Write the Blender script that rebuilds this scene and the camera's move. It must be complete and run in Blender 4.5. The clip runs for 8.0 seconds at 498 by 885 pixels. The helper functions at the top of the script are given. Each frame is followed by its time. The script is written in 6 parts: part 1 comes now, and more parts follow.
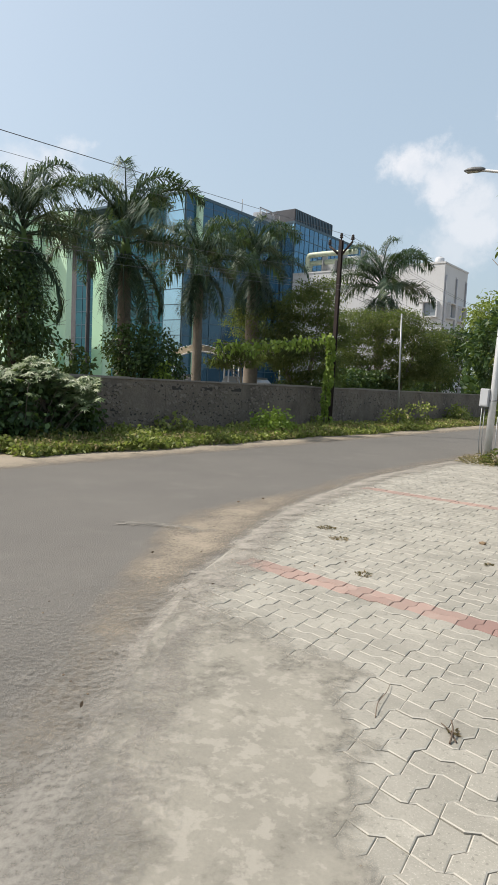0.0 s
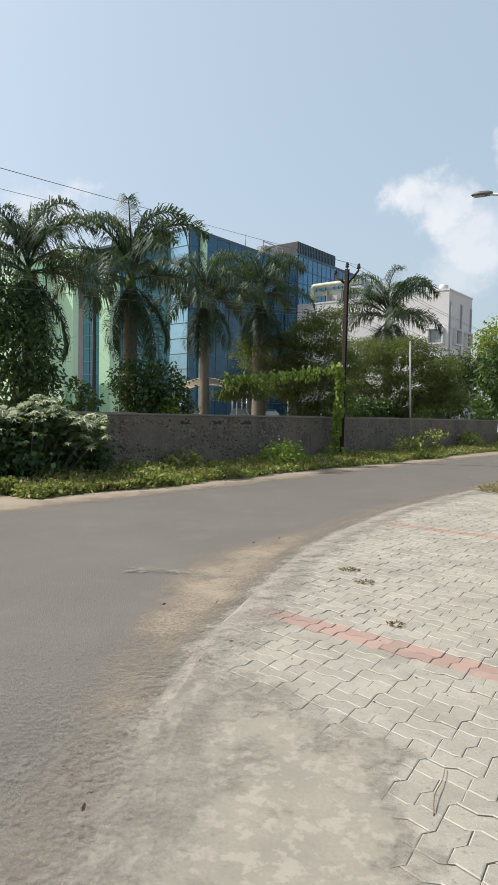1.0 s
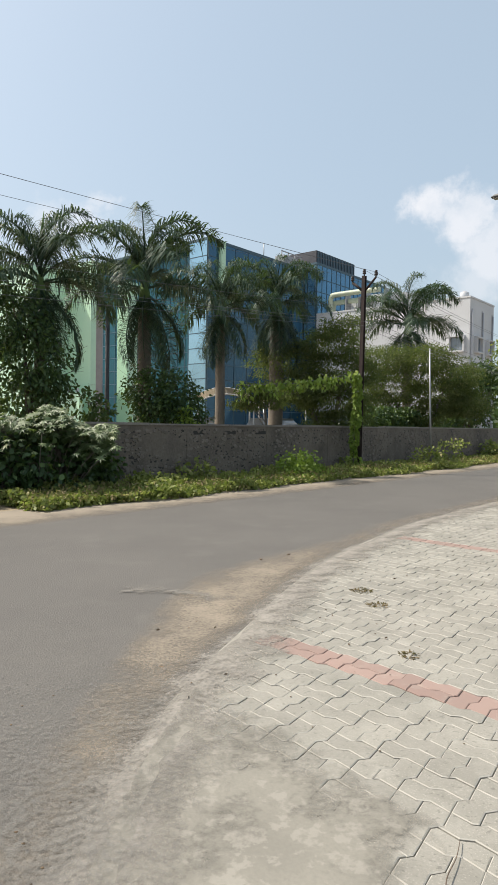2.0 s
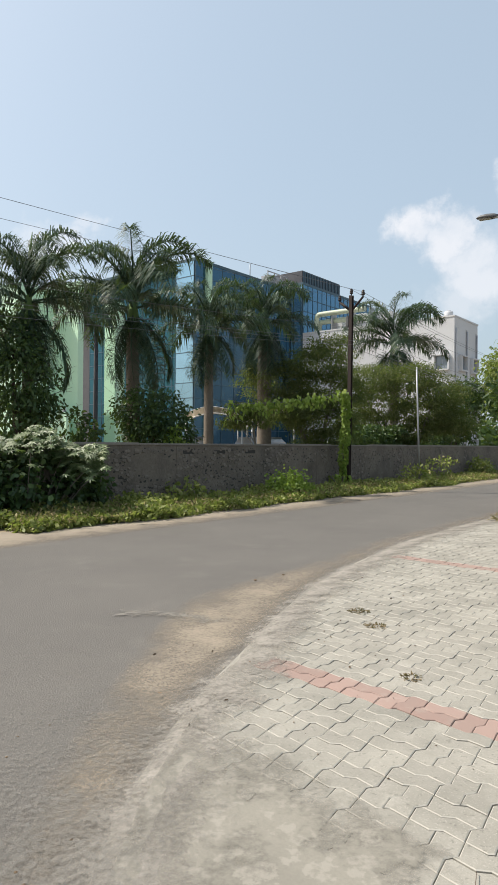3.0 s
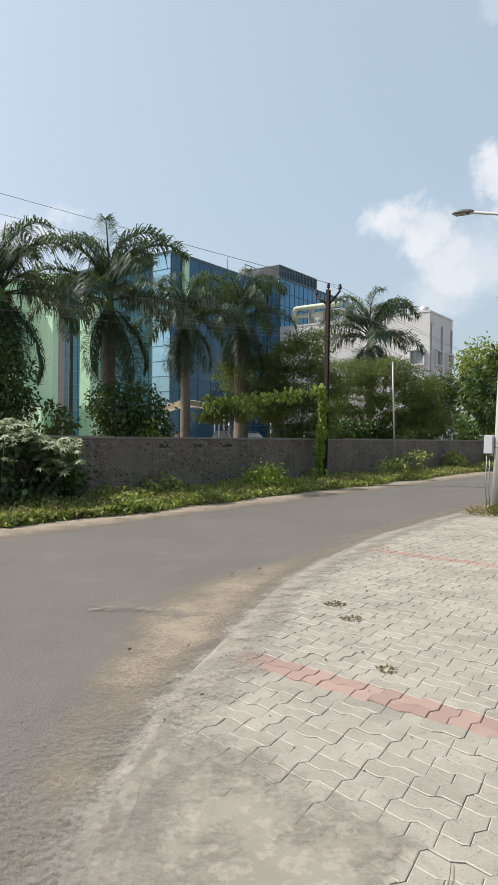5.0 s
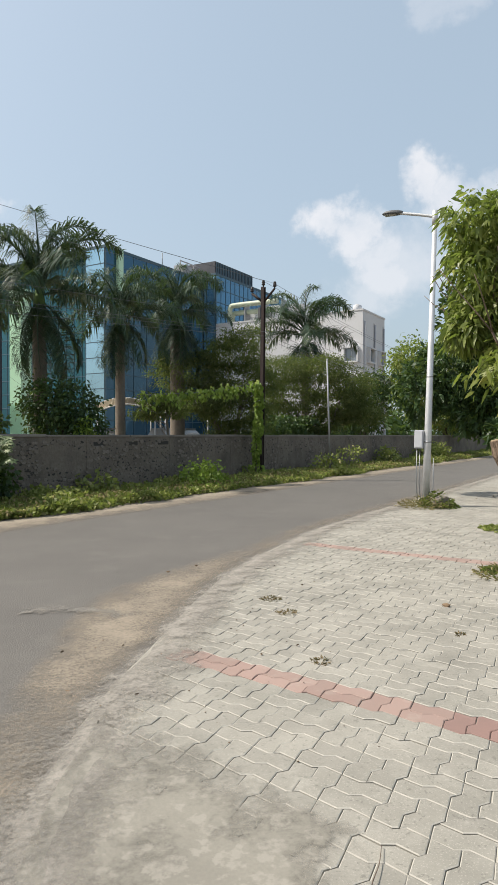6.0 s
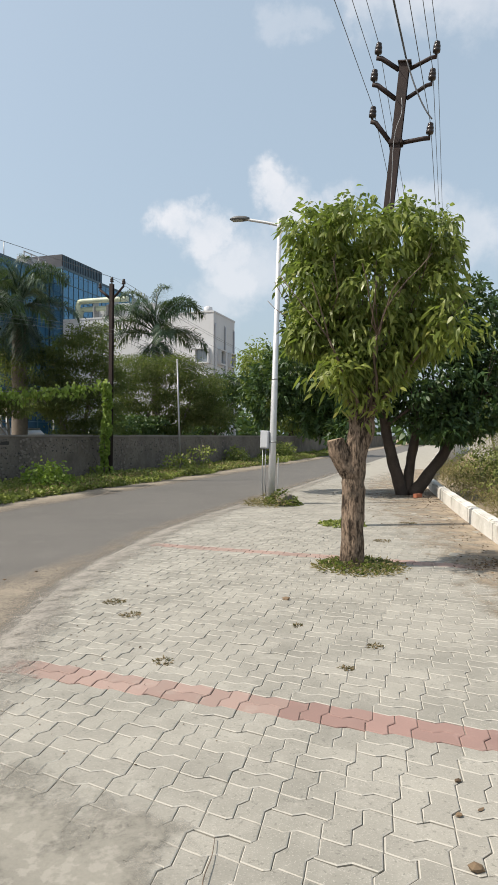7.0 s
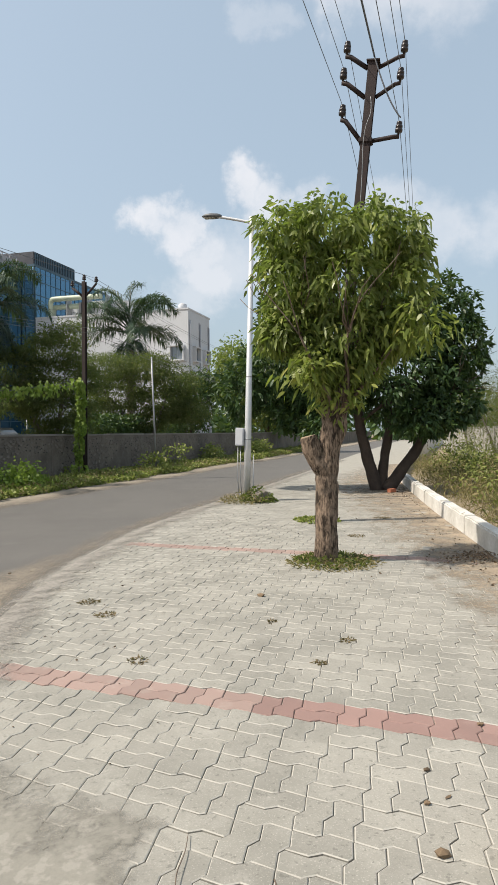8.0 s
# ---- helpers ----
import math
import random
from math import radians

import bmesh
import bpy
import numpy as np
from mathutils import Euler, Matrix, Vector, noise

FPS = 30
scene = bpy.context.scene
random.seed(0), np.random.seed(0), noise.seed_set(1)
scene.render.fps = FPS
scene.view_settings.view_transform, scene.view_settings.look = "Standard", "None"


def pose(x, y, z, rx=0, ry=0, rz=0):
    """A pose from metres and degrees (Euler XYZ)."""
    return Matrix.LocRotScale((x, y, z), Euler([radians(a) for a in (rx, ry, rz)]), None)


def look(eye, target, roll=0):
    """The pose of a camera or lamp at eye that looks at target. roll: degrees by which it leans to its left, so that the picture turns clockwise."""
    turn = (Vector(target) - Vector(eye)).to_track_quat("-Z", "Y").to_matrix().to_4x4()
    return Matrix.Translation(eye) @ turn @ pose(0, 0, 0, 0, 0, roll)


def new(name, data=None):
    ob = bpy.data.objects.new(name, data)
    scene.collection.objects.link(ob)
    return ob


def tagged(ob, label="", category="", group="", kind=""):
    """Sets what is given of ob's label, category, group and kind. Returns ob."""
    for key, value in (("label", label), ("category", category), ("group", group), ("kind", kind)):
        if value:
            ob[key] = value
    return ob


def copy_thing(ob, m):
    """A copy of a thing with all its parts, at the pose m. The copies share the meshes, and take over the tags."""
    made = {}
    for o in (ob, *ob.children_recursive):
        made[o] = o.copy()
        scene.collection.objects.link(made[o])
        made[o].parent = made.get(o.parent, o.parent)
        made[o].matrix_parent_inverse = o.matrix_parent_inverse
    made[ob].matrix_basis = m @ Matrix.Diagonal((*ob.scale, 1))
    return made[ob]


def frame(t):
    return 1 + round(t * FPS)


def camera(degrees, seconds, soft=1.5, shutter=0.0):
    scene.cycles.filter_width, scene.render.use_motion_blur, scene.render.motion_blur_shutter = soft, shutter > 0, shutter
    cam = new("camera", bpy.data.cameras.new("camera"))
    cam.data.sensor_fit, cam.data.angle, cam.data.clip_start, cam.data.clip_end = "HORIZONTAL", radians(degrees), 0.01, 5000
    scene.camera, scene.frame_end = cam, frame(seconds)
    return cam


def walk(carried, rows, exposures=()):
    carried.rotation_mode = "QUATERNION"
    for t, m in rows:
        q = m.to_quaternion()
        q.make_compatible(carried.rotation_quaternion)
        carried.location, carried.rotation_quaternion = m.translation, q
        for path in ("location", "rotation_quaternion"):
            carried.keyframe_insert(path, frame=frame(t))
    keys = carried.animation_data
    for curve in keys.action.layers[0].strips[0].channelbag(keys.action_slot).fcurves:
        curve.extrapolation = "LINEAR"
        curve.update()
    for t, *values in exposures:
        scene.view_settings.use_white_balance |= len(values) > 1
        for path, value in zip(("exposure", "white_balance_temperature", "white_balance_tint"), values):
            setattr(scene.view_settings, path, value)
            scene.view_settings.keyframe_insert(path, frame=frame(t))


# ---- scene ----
cam = camera(42.3, 8.0)

PATH = [
    (0, (-0.028, -0.463, 1.414), (-0.022, 1.529, 1.234), 2.7),
    (0.5, (-0.048, -0.273, 1.433), (-0.024, 1.724, 1.323), 2.8),
    (1, (-0.084, -0.084, 1.44), (-0.108, 1.914, 1.356), 1.1),
    (1.5, (-0.004, 0.108, 1.442), (-0.063, 2.107, 1.454), 0.3),
    (2, (0.05, 0.261, 1.453), (-0.037, 2.258, 1.397), 0.9),
    (2.2, (0.036, 0.27, 1.458), (-0.018, 2.269, 1.43), 0.7),
    (3.5, (-0.029, 0.321, 1.457), (-0.072, 2.321, 1.462), 0.4),
    (4, (-0.021, 0.332, 1.452), (-0.032, 2.332, 1.439), 0.6),
    (5.5, (-0.012, 0.328, 1.449), (0.072, 2.326, 1.433), 0.4),
    (6, (0.007, 0.331, 1.446), (0.225, 2.319, 1.423), 0.1),
    (6.5, (0.027, 0.33, 1.442), (0.43, 2.288, 1.419), -0.0),
    (7, (0.066, 0.313, 1.445), (0.73, 2.2, 1.424), 0.2),
    (7.5, (0.085, 0.289, 1.451), (0.898, 2.116, 1.426), 0.2),
    (8, (0.085, 0.276, 1.456), (0.817, 2.137, 1.425), -0.5),
]
walk(cam, [(t, look(eye, target, roll)) for t, eye, target, roll in PATH], [(0, 0.12), (3.5, 0.16), (5.5, 0.1), (6.5, 0.07), (8, 0.07)])


# ---- world, sun ----
ROAD_TURN = -37.5                      # the road runs along v, u points across it to the right
RC, RS = math.cos(radians(ROAD_TURN)), math.sin(radians(ROAD_TURN))
RD = pose(0, 0, 0, 0, 0, ROAD_TURN)


def W(u, v, z=0.0):
    """A place given across and along the road."""
    return Vector((RC * u - RS * v, RS * u + RC * v, z))


SUN_EL, SUN_AZ = 52.5, -80.0           # azimuth from +y, clockwise
sun_dir = Vector((math.sin(radians(SUN_AZ)) * math.cos(radians(SUN_EL)), math.cos(radians(SUN_AZ)) * math.cos(radians(SUN_EL)), math.sin(radians(SUN_EL))))
sun = new("sun", bpy.data.lights.new("sun", "SUN"))
sun.data.energy, sun.data.angle, sun.data.color = 5.0, radians(0.7), (1.0, 0.93, 0.82)
sun.matrix_world = look((0, 0, 60), tuple(Vector((0, 0, 60)) - sun_dir))

world = bpy.data.worlds.new("world")
scene.world = world
world.use_nodes = True


def build_world():
    nt = world.node_tree
    n, l = nt.nodes, nt.links
    n.clear()
    out, bg = n.new("ShaderNodeOutputWorld"), n.new("ShaderNodeBackground")
    sky = n.new("ShaderNodeTexSky")
    sky.sky_type, sky.sun_disc = "NISHITA", False
    sky.sun_elevation, sky.sun_rotation = radians(SUN_EL), radians(SUN_AZ)
    sky.air_density, sky.dust_density, sky.ozone_density = 1.1, 4.6, 1.2
    flip = n.new("ShaderNodeTexCoord")
    # cloud banks: a centre (direction) and a radius each, frayed by noise
    warp = n.new("ShaderNodeTexNoise")
    warp.inputs["Scale"].default_value, warp.inputs["Detail"].default_value, warp.inputs["Roughness"].default_value = 7.0, 12.0, 0.62
    l.new(flip.outputs["Generated"], warp.inputs["Vector"])
    cen = n.new("ShaderNodeVectorMath")
    cen.operation = "SUBTRACT"
    cen.inputs[1].default_value = (0.5, 0.5, 0.5)
    l.new(warp.outputs["Color"], cen.inputs[0])
    off = n.new("ShaderNodeVectorMath")
    off.operation = "MULTIPLY_ADD"
    off.inputs[1].default_value = (0.2, 0.2, 0.2)
    l.new(cen.outputs[0], off.inputs[0])
    l.new(flip.outputs["Generated"], off.inputs[2])
    total = None
    for az, el, rad, amount in CLOUDS:
        c = (math.sin(radians(az)) * math.cos(radians(el)), math.cos(radians(az)) * math.cos(radians(el)), math.sin(radians(el)))
        d = n.new("ShaderNodeVectorMath")
        d.operation = "DISTANCE"
        d.inputs[1].default_value = c
        l.new(off.outputs[0], d.inputs[0])
        r = n.new("ShaderNodeMapRange")
        r.interpolation_type = "SMOOTHSTEP"
        r.inputs["From Min"].default_value, r.inputs["From Max"].default_value = radians(rad), radians(rad * 0.35)
        r.inputs["To Max"].default_value = amount
        l.new(d.outputs["Value"], r.inputs["Value"])
        if total is None:
            total = r.outputs[0]
        else:
            m = n.new("ShaderNodeMath")
            m.operation = "MAXIMUM"
            l.new(total, m.inputs[0])
            l.new(r.outputs[0], m.inputs[1])
            total = m.outputs[0]
    puff = n.new("ShaderNodeTexNoise")
    puff.inputs["Scale"].default_value, puff.inputs["Detail"].default_value, puff.inputs["Roughness"].default_value = 9.0, 10.0, 0.6
    l.new(flip.outputs["Generated"], puff.inputs["Vector"])
    thin = n.new("ShaderNodeMapRange")
    thin.inputs["From Min"].default_value, thin.inputs["From Max"].default_value, thin.inputs["To Min"].default_value = 0.34, 0.56, 0.6
    l.new(puff.outputs["Fac"], thin.inputs["Value"])
    mul = n.new("ShaderNodeMath")
    mul.operation = "MULTIPLY"
    l.new(total, mul.inputs[0])
    l.new(thin.outputs[0], mul.inputs[1])
    total = mul.outputs[0]
    mix = n.new("ShaderNodeMix")
    mix.data_type = "RGBA"
    mix.inputs["B"].default_value = (7.05, 7.05, 7.3, 1)
    l.new(total, mix.inputs["Factor"])
    # a thin veil of haze over the blue
    veil = n.new("ShaderNodeMix")
    veil.data_type = "RGBA"
    veil.inputs["Factor"].default_value = 0.38
    veil.inputs["B"].default_value = (6.3, 7.65, 8.5, 1)
    l.new(sky.outputs[0], veil.inputs["A"])
    l.new(veil.outputs["Result"], mix.inputs["A"])
    l.new(mix.outputs["Result"], bg.inputs["Color"])
    bg.inputs["Strength"].default_value = 0.124
    l.new(bg.outputs[0], out.inputs["Surface"])


CLOUDS = [(13.6, 17.8, 2.7, 0.85), (15.9, 16.6, 3.0, 0.75), (18.3, 14.2, 4.0, 0.65), (16.5, 11.6, 3.6, 0.45), (21.3, 14.8, 4.0, 0.5), (20.6, 20.6, 2.6, 0.8), (23.2, 19.9, 3.2, 0.75), (26.6, 19.4, 2.9, 0.6),
          (29, 34.5, 3.4, 0.5), (34, 34.5, 4.6, 0.62), (39, 33.5, 4.6, 0.5), (22, 33.5, 2.4, 0.25), (34, 18.4, 3.2, 0.45), (38.5, 16.8, 4.2, 0.6), (42, 16.5, 4.4, 0.5),
          (-17.0, 16.6, 2.2, 0.6), (-19.5, 15.5, 2.8, 0.5), (60, 30, 9, 0.5), (95, 40, 12, 0.5), (150, 28, 12, 0.5), (205, 40, 11, 0.4), (-110, 25, 9, 0.4)]
build_world()


# ---- materials ----
def nodes_of(name):
    m = bpy.data.materials.new(name)
    m.use_nodes = True
    nt = m.node_tree
    return m, nt.nodes, nt.links, nt.nodes["Principled BSDF"]


def noise_node(n, l, vec, scale, detail=4.0, rough=0.55):
    t = n.new("ShaderNodeTexNoise")
    t.inputs["Scale"].default_value, t.inputs["Detail"].default_value, t.inputs["Roughness"].default_value = scale, detail, rough
    l.new(vec, t.inputs["Vector"])
    return t.outputs["Fac"]


def ramp(n, l, fac, lo, hi, a=0.0, b=1.0):
    r = n.new("ShaderNodeMapRange")
    r.interpolation_type = "SMOOTHSTEP"
    for key, value in (("From Min", lo), ("From Max", hi), ("To Min", a), ("To Max", b)):
        r.inputs[key].default_value = value
    l.new(fac, r.inputs["Value"])
    return r.outputs[0]


def blend(n, l, fac, a, b, mode="MIX"):
    m = n.new("ShaderNodeMix")
    m.data_type, m.blend_type = "RGBA", mode
    for key, value in (("Factor", fac), ("A", a), ("B", b)):
        if isinstance(value, (int, float)):
            m.inputs[key].default_value = value
        elif isinstance(value, tuple):
            m.inputs[key].default_value = (*value[:3], 1)
        else:
            l.new(value, m.inputs[key])
    return m.outputs["Result"]


def surface(name, base, dark, light=None, grain=60.0, patch=1.2, rough=0.85, bump=0.3, depth=0.004, metal=0.0, vary="", spec=0.4, contrast=0.55, island=0.0, speck=None):
    """A weathered surface: grain at one scale, stains at another."""
    m, n, l, p = nodes_of(name)
    vec = n.new("ShaderNodeTexCoord").outputs["Object"]
    if vary != "plain":
        vec = n.new("ShaderNodeNewGeometry").outputs["Position"]
    fine = noise_node(n, l, vec, grain, 5)
    wide = noise_node(n, l, vec, patch, 6, 0.62)
    col = blend(n, l, ramp(n, l, wide, 0.35, 0.72, 0, contrast), base, dark)
    if light:
        col = blend(n, l, ramp(n, l, noise_node(n, l, vec, patch * 3.3, 5, 0.65), 0.52, 0.75, 0, 0.6), col, light)
    col = blend(n, l, ramp(n, l, fine, 0.3, 0.75, 0.0, 0.35), col, dark)
    if speck:
        grit, size, amount = speck
        col = blend(n, l, ramp(n, l, noise_node(n, l, vec, size, 2, 0.5), 0.58, 0.68, 0, amount), col, grit)
        col = blend(n, l, ramp(n, l, noise_node(n, l, vec, size * 0.31, 3, 0.6), 0.40, 0.32, 0, amount), col, tuple(c * 0.55 for c in dark))
    if vary in ("object", "island"):
        if vary == "object":
            rnd = n.new("ShaderNodeObjectInfo").outputs["Random"]
        else:
            rnd = n.new("ShaderNodeNewGeometry").outputs["Random Per Island"]
        hsv = n.new("ShaderNodeHueSaturation")
        l.new(ramp(n, l, rnd, 0, 1, 1 - island, 1 + island), hsv.inputs["Value"])
        l.new(col, hsv.inputs["Color"])
        col = hsv.outputs[0]
    l.new(col, p.inputs["Base Color"])
    p.inputs["Roughness"].default_value, p.inputs["Metallic"].default_value = rough, metal
    p.inputs["Specular IOR Level"].default_value = spec
    b = n.new("ShaderNodeBump")
    b.inputs["Strength"].default_value, b.inputs["Distance"].default_value = bump, depth
    l.new(fine, b.inputs["Height"])
    l.new(b.outputs[0], p.inputs["Normal"])
    return m


def overlay(name, base, dark, grain, patch, bump=0.4, light=None, soft=(0.0, 1.2), fray=0.45, dots=0.25):
    """Loose dirt on another surface: it thins out towards the rim of its sheet (attribute 'rim': 1 inside, 0 at the edge)."""
    m = surface(name, base, dark, light, grain=grain, patch=patch, bump=bump, rough=0.95, spec=0.15, contrast=0.8)
    n, l = m.node_tree.nodes, m.node_tree.links
    p, out = n["Principled BSDF"], n["Material Output"]
    rim = n.new("ShaderNodeAttribute")
    rim.attribute_name = "rim"
    pos = n.new("ShaderNodeNewGeometry").outputs["Position"]
    add = n.new("ShaderNodeMath")
    add.operation = "ADD"
    l.new(rim.outputs["Fac"], add.inputs[0])
    l.new(ramp(n, l, noise_node(n, l, pos, patch * 1.7, 8, 0.68), 0.25, 0.75, -fray, fray), add.inputs[1])
    speck = n.new("ShaderNodeMath")
    speck.operation = "ADD"
    l.new(add.outputs[0], speck.inputs[0])
    l.new(ramp(n, l, noise_node(n, l, pos, grain * 0.5, 4, 0.7), 0.3, 0.7, -dots, dots), speck.inputs[1])
    a = ramp(n, l, speck.outputs[0], soft[0], soft[1], 0.0, 1.0)
    l.new(a, p.inputs["Alpha"])
    return m


def leaf_mat(name, c1, c2, c3, rough=0.45, through_light=0.35, spec=0.3):
    m, n, l, p = nodes_of(name)
    rnd = n.new("ShaderNodeNewGeometry").outputs["Random Per Island"]
    vec = n.new("ShaderNodeNewGeometry").outputs["Position"]
    col = blend(n, l, ramp(n, l, rnd, 0.0, 0.8), c1, c2)
    col = blend(n, l, ramp(n, l, rnd, 0.86, 1.0), col, c3)
    col = blend(n, l, ramp(n, l, noise_node(n, l, vec, 1.6, 3), 0.3, 0.7, 0, 0.45), col, c1)
    l.new(col, p.inputs["Base Color"])
    p.inputs["Roughness"].default_value = rough
    p.inputs["Specular IOR Level"].default_value = spec
    t = n.new("ShaderNodeBsdfTranslucent")
    l.new(blend(n, l, 0.5, col, (0.25, 0.38, 0.04)), t.inputs["Color"])
    mx = n.new("ShaderNodeMixShader")
    mx.inputs[0].default_value = through_light
    l.new(p.outputs[0], mx.inputs[1])
    l.new(t.outputs[0], mx.inputs[2])
    l.new(mx.outputs[0], n["Material Output"].inputs["Surface"])
    return m


def bark_mat(name):
    """Grey-brown bark with upright ridges and dark cracks."""
    m, n, l, p = nodes_of(name)
    vec = n.new("ShaderNodeTexCoord").outputs["Object"]
    mp = n.new("ShaderNodeMapping")
    mp.inputs["Scale"].default_value = (1, 1, 0.28)
    l.new(vec, mp.inputs["Vector"])
    ridge = noise_node(n, l, mp.outputs[0], 55, 6, 0.65)
    crack = noise_node(n, l, mp.outputs[0], 22, 7, 0.7)
    col = blend(n, l, ramp(n, l, ridge, 0.35, 0.65), (0.10, 0.072, 0.053), (0.30, 0.22, 0.16))
    col = blend(n, l, ramp(n, l, crack, 0.52, 0.40), col, (0.035, 0.026, 0.02))
    col = blend(n, l, ramp(n, l, noise_node(n, l, vec, 6, 4), 0.5, 0.8, 0, 0.5), col, (0.34, 0.27, 0.21))
    l.new(col, p.inputs["Base Color"])
    p.inputs["Roughness"].default_value, p.inputs["Specular IOR Level"].default_value = 0.9, 0.15
    b = n.new("ShaderNodeBump")
    b.inputs["Strength"].default_value, b.inputs["Distance"].default_value = 1.0, 0.03
    l.new(crack, b.inputs["Height"])
    l.new(b.outputs[0], p.inputs["Normal"])
    return m


def glossy(name, color, rough=0.08, metal=0.0, spec=0.5):
    m, n, l, p = nodes_of(name)
    vec = n.new("ShaderNodeNewGeometry").outputs["Position"]
    rnd = n.new("ShaderNodeObjectInfo").outputs["Random"]
    col = blend(n, l, ramp(n, l, rnd, 0, 1, 0, 0.5), color, tuple(c * 0.7 for c in color))
    l.new(blend(n, l, ramp(n, l, noise_node(n, l, vec, 0.7, 4), 0.4, 0.8, 0, 0.3), col, tuple(c * 0.6 + 0.02 for c in color)), p.inputs["Base Color"])
    p.inputs["Roughness"].default_value, p.inputs["Metallic"].default_value, p.inputs["Specular IOR Level"].default_value = rough, metal, spec
    b = n.new("ShaderNodeBump")
    b.inputs["Strength"].default_value, b.inputs["Distance"].default_value = 0.12, 0.02
    l.new(noise_node(n, l, vec, 0.9, 2), b.inputs["Height"])
    l.new(b.outputs[0], p.inputs["Normal"])
    return m


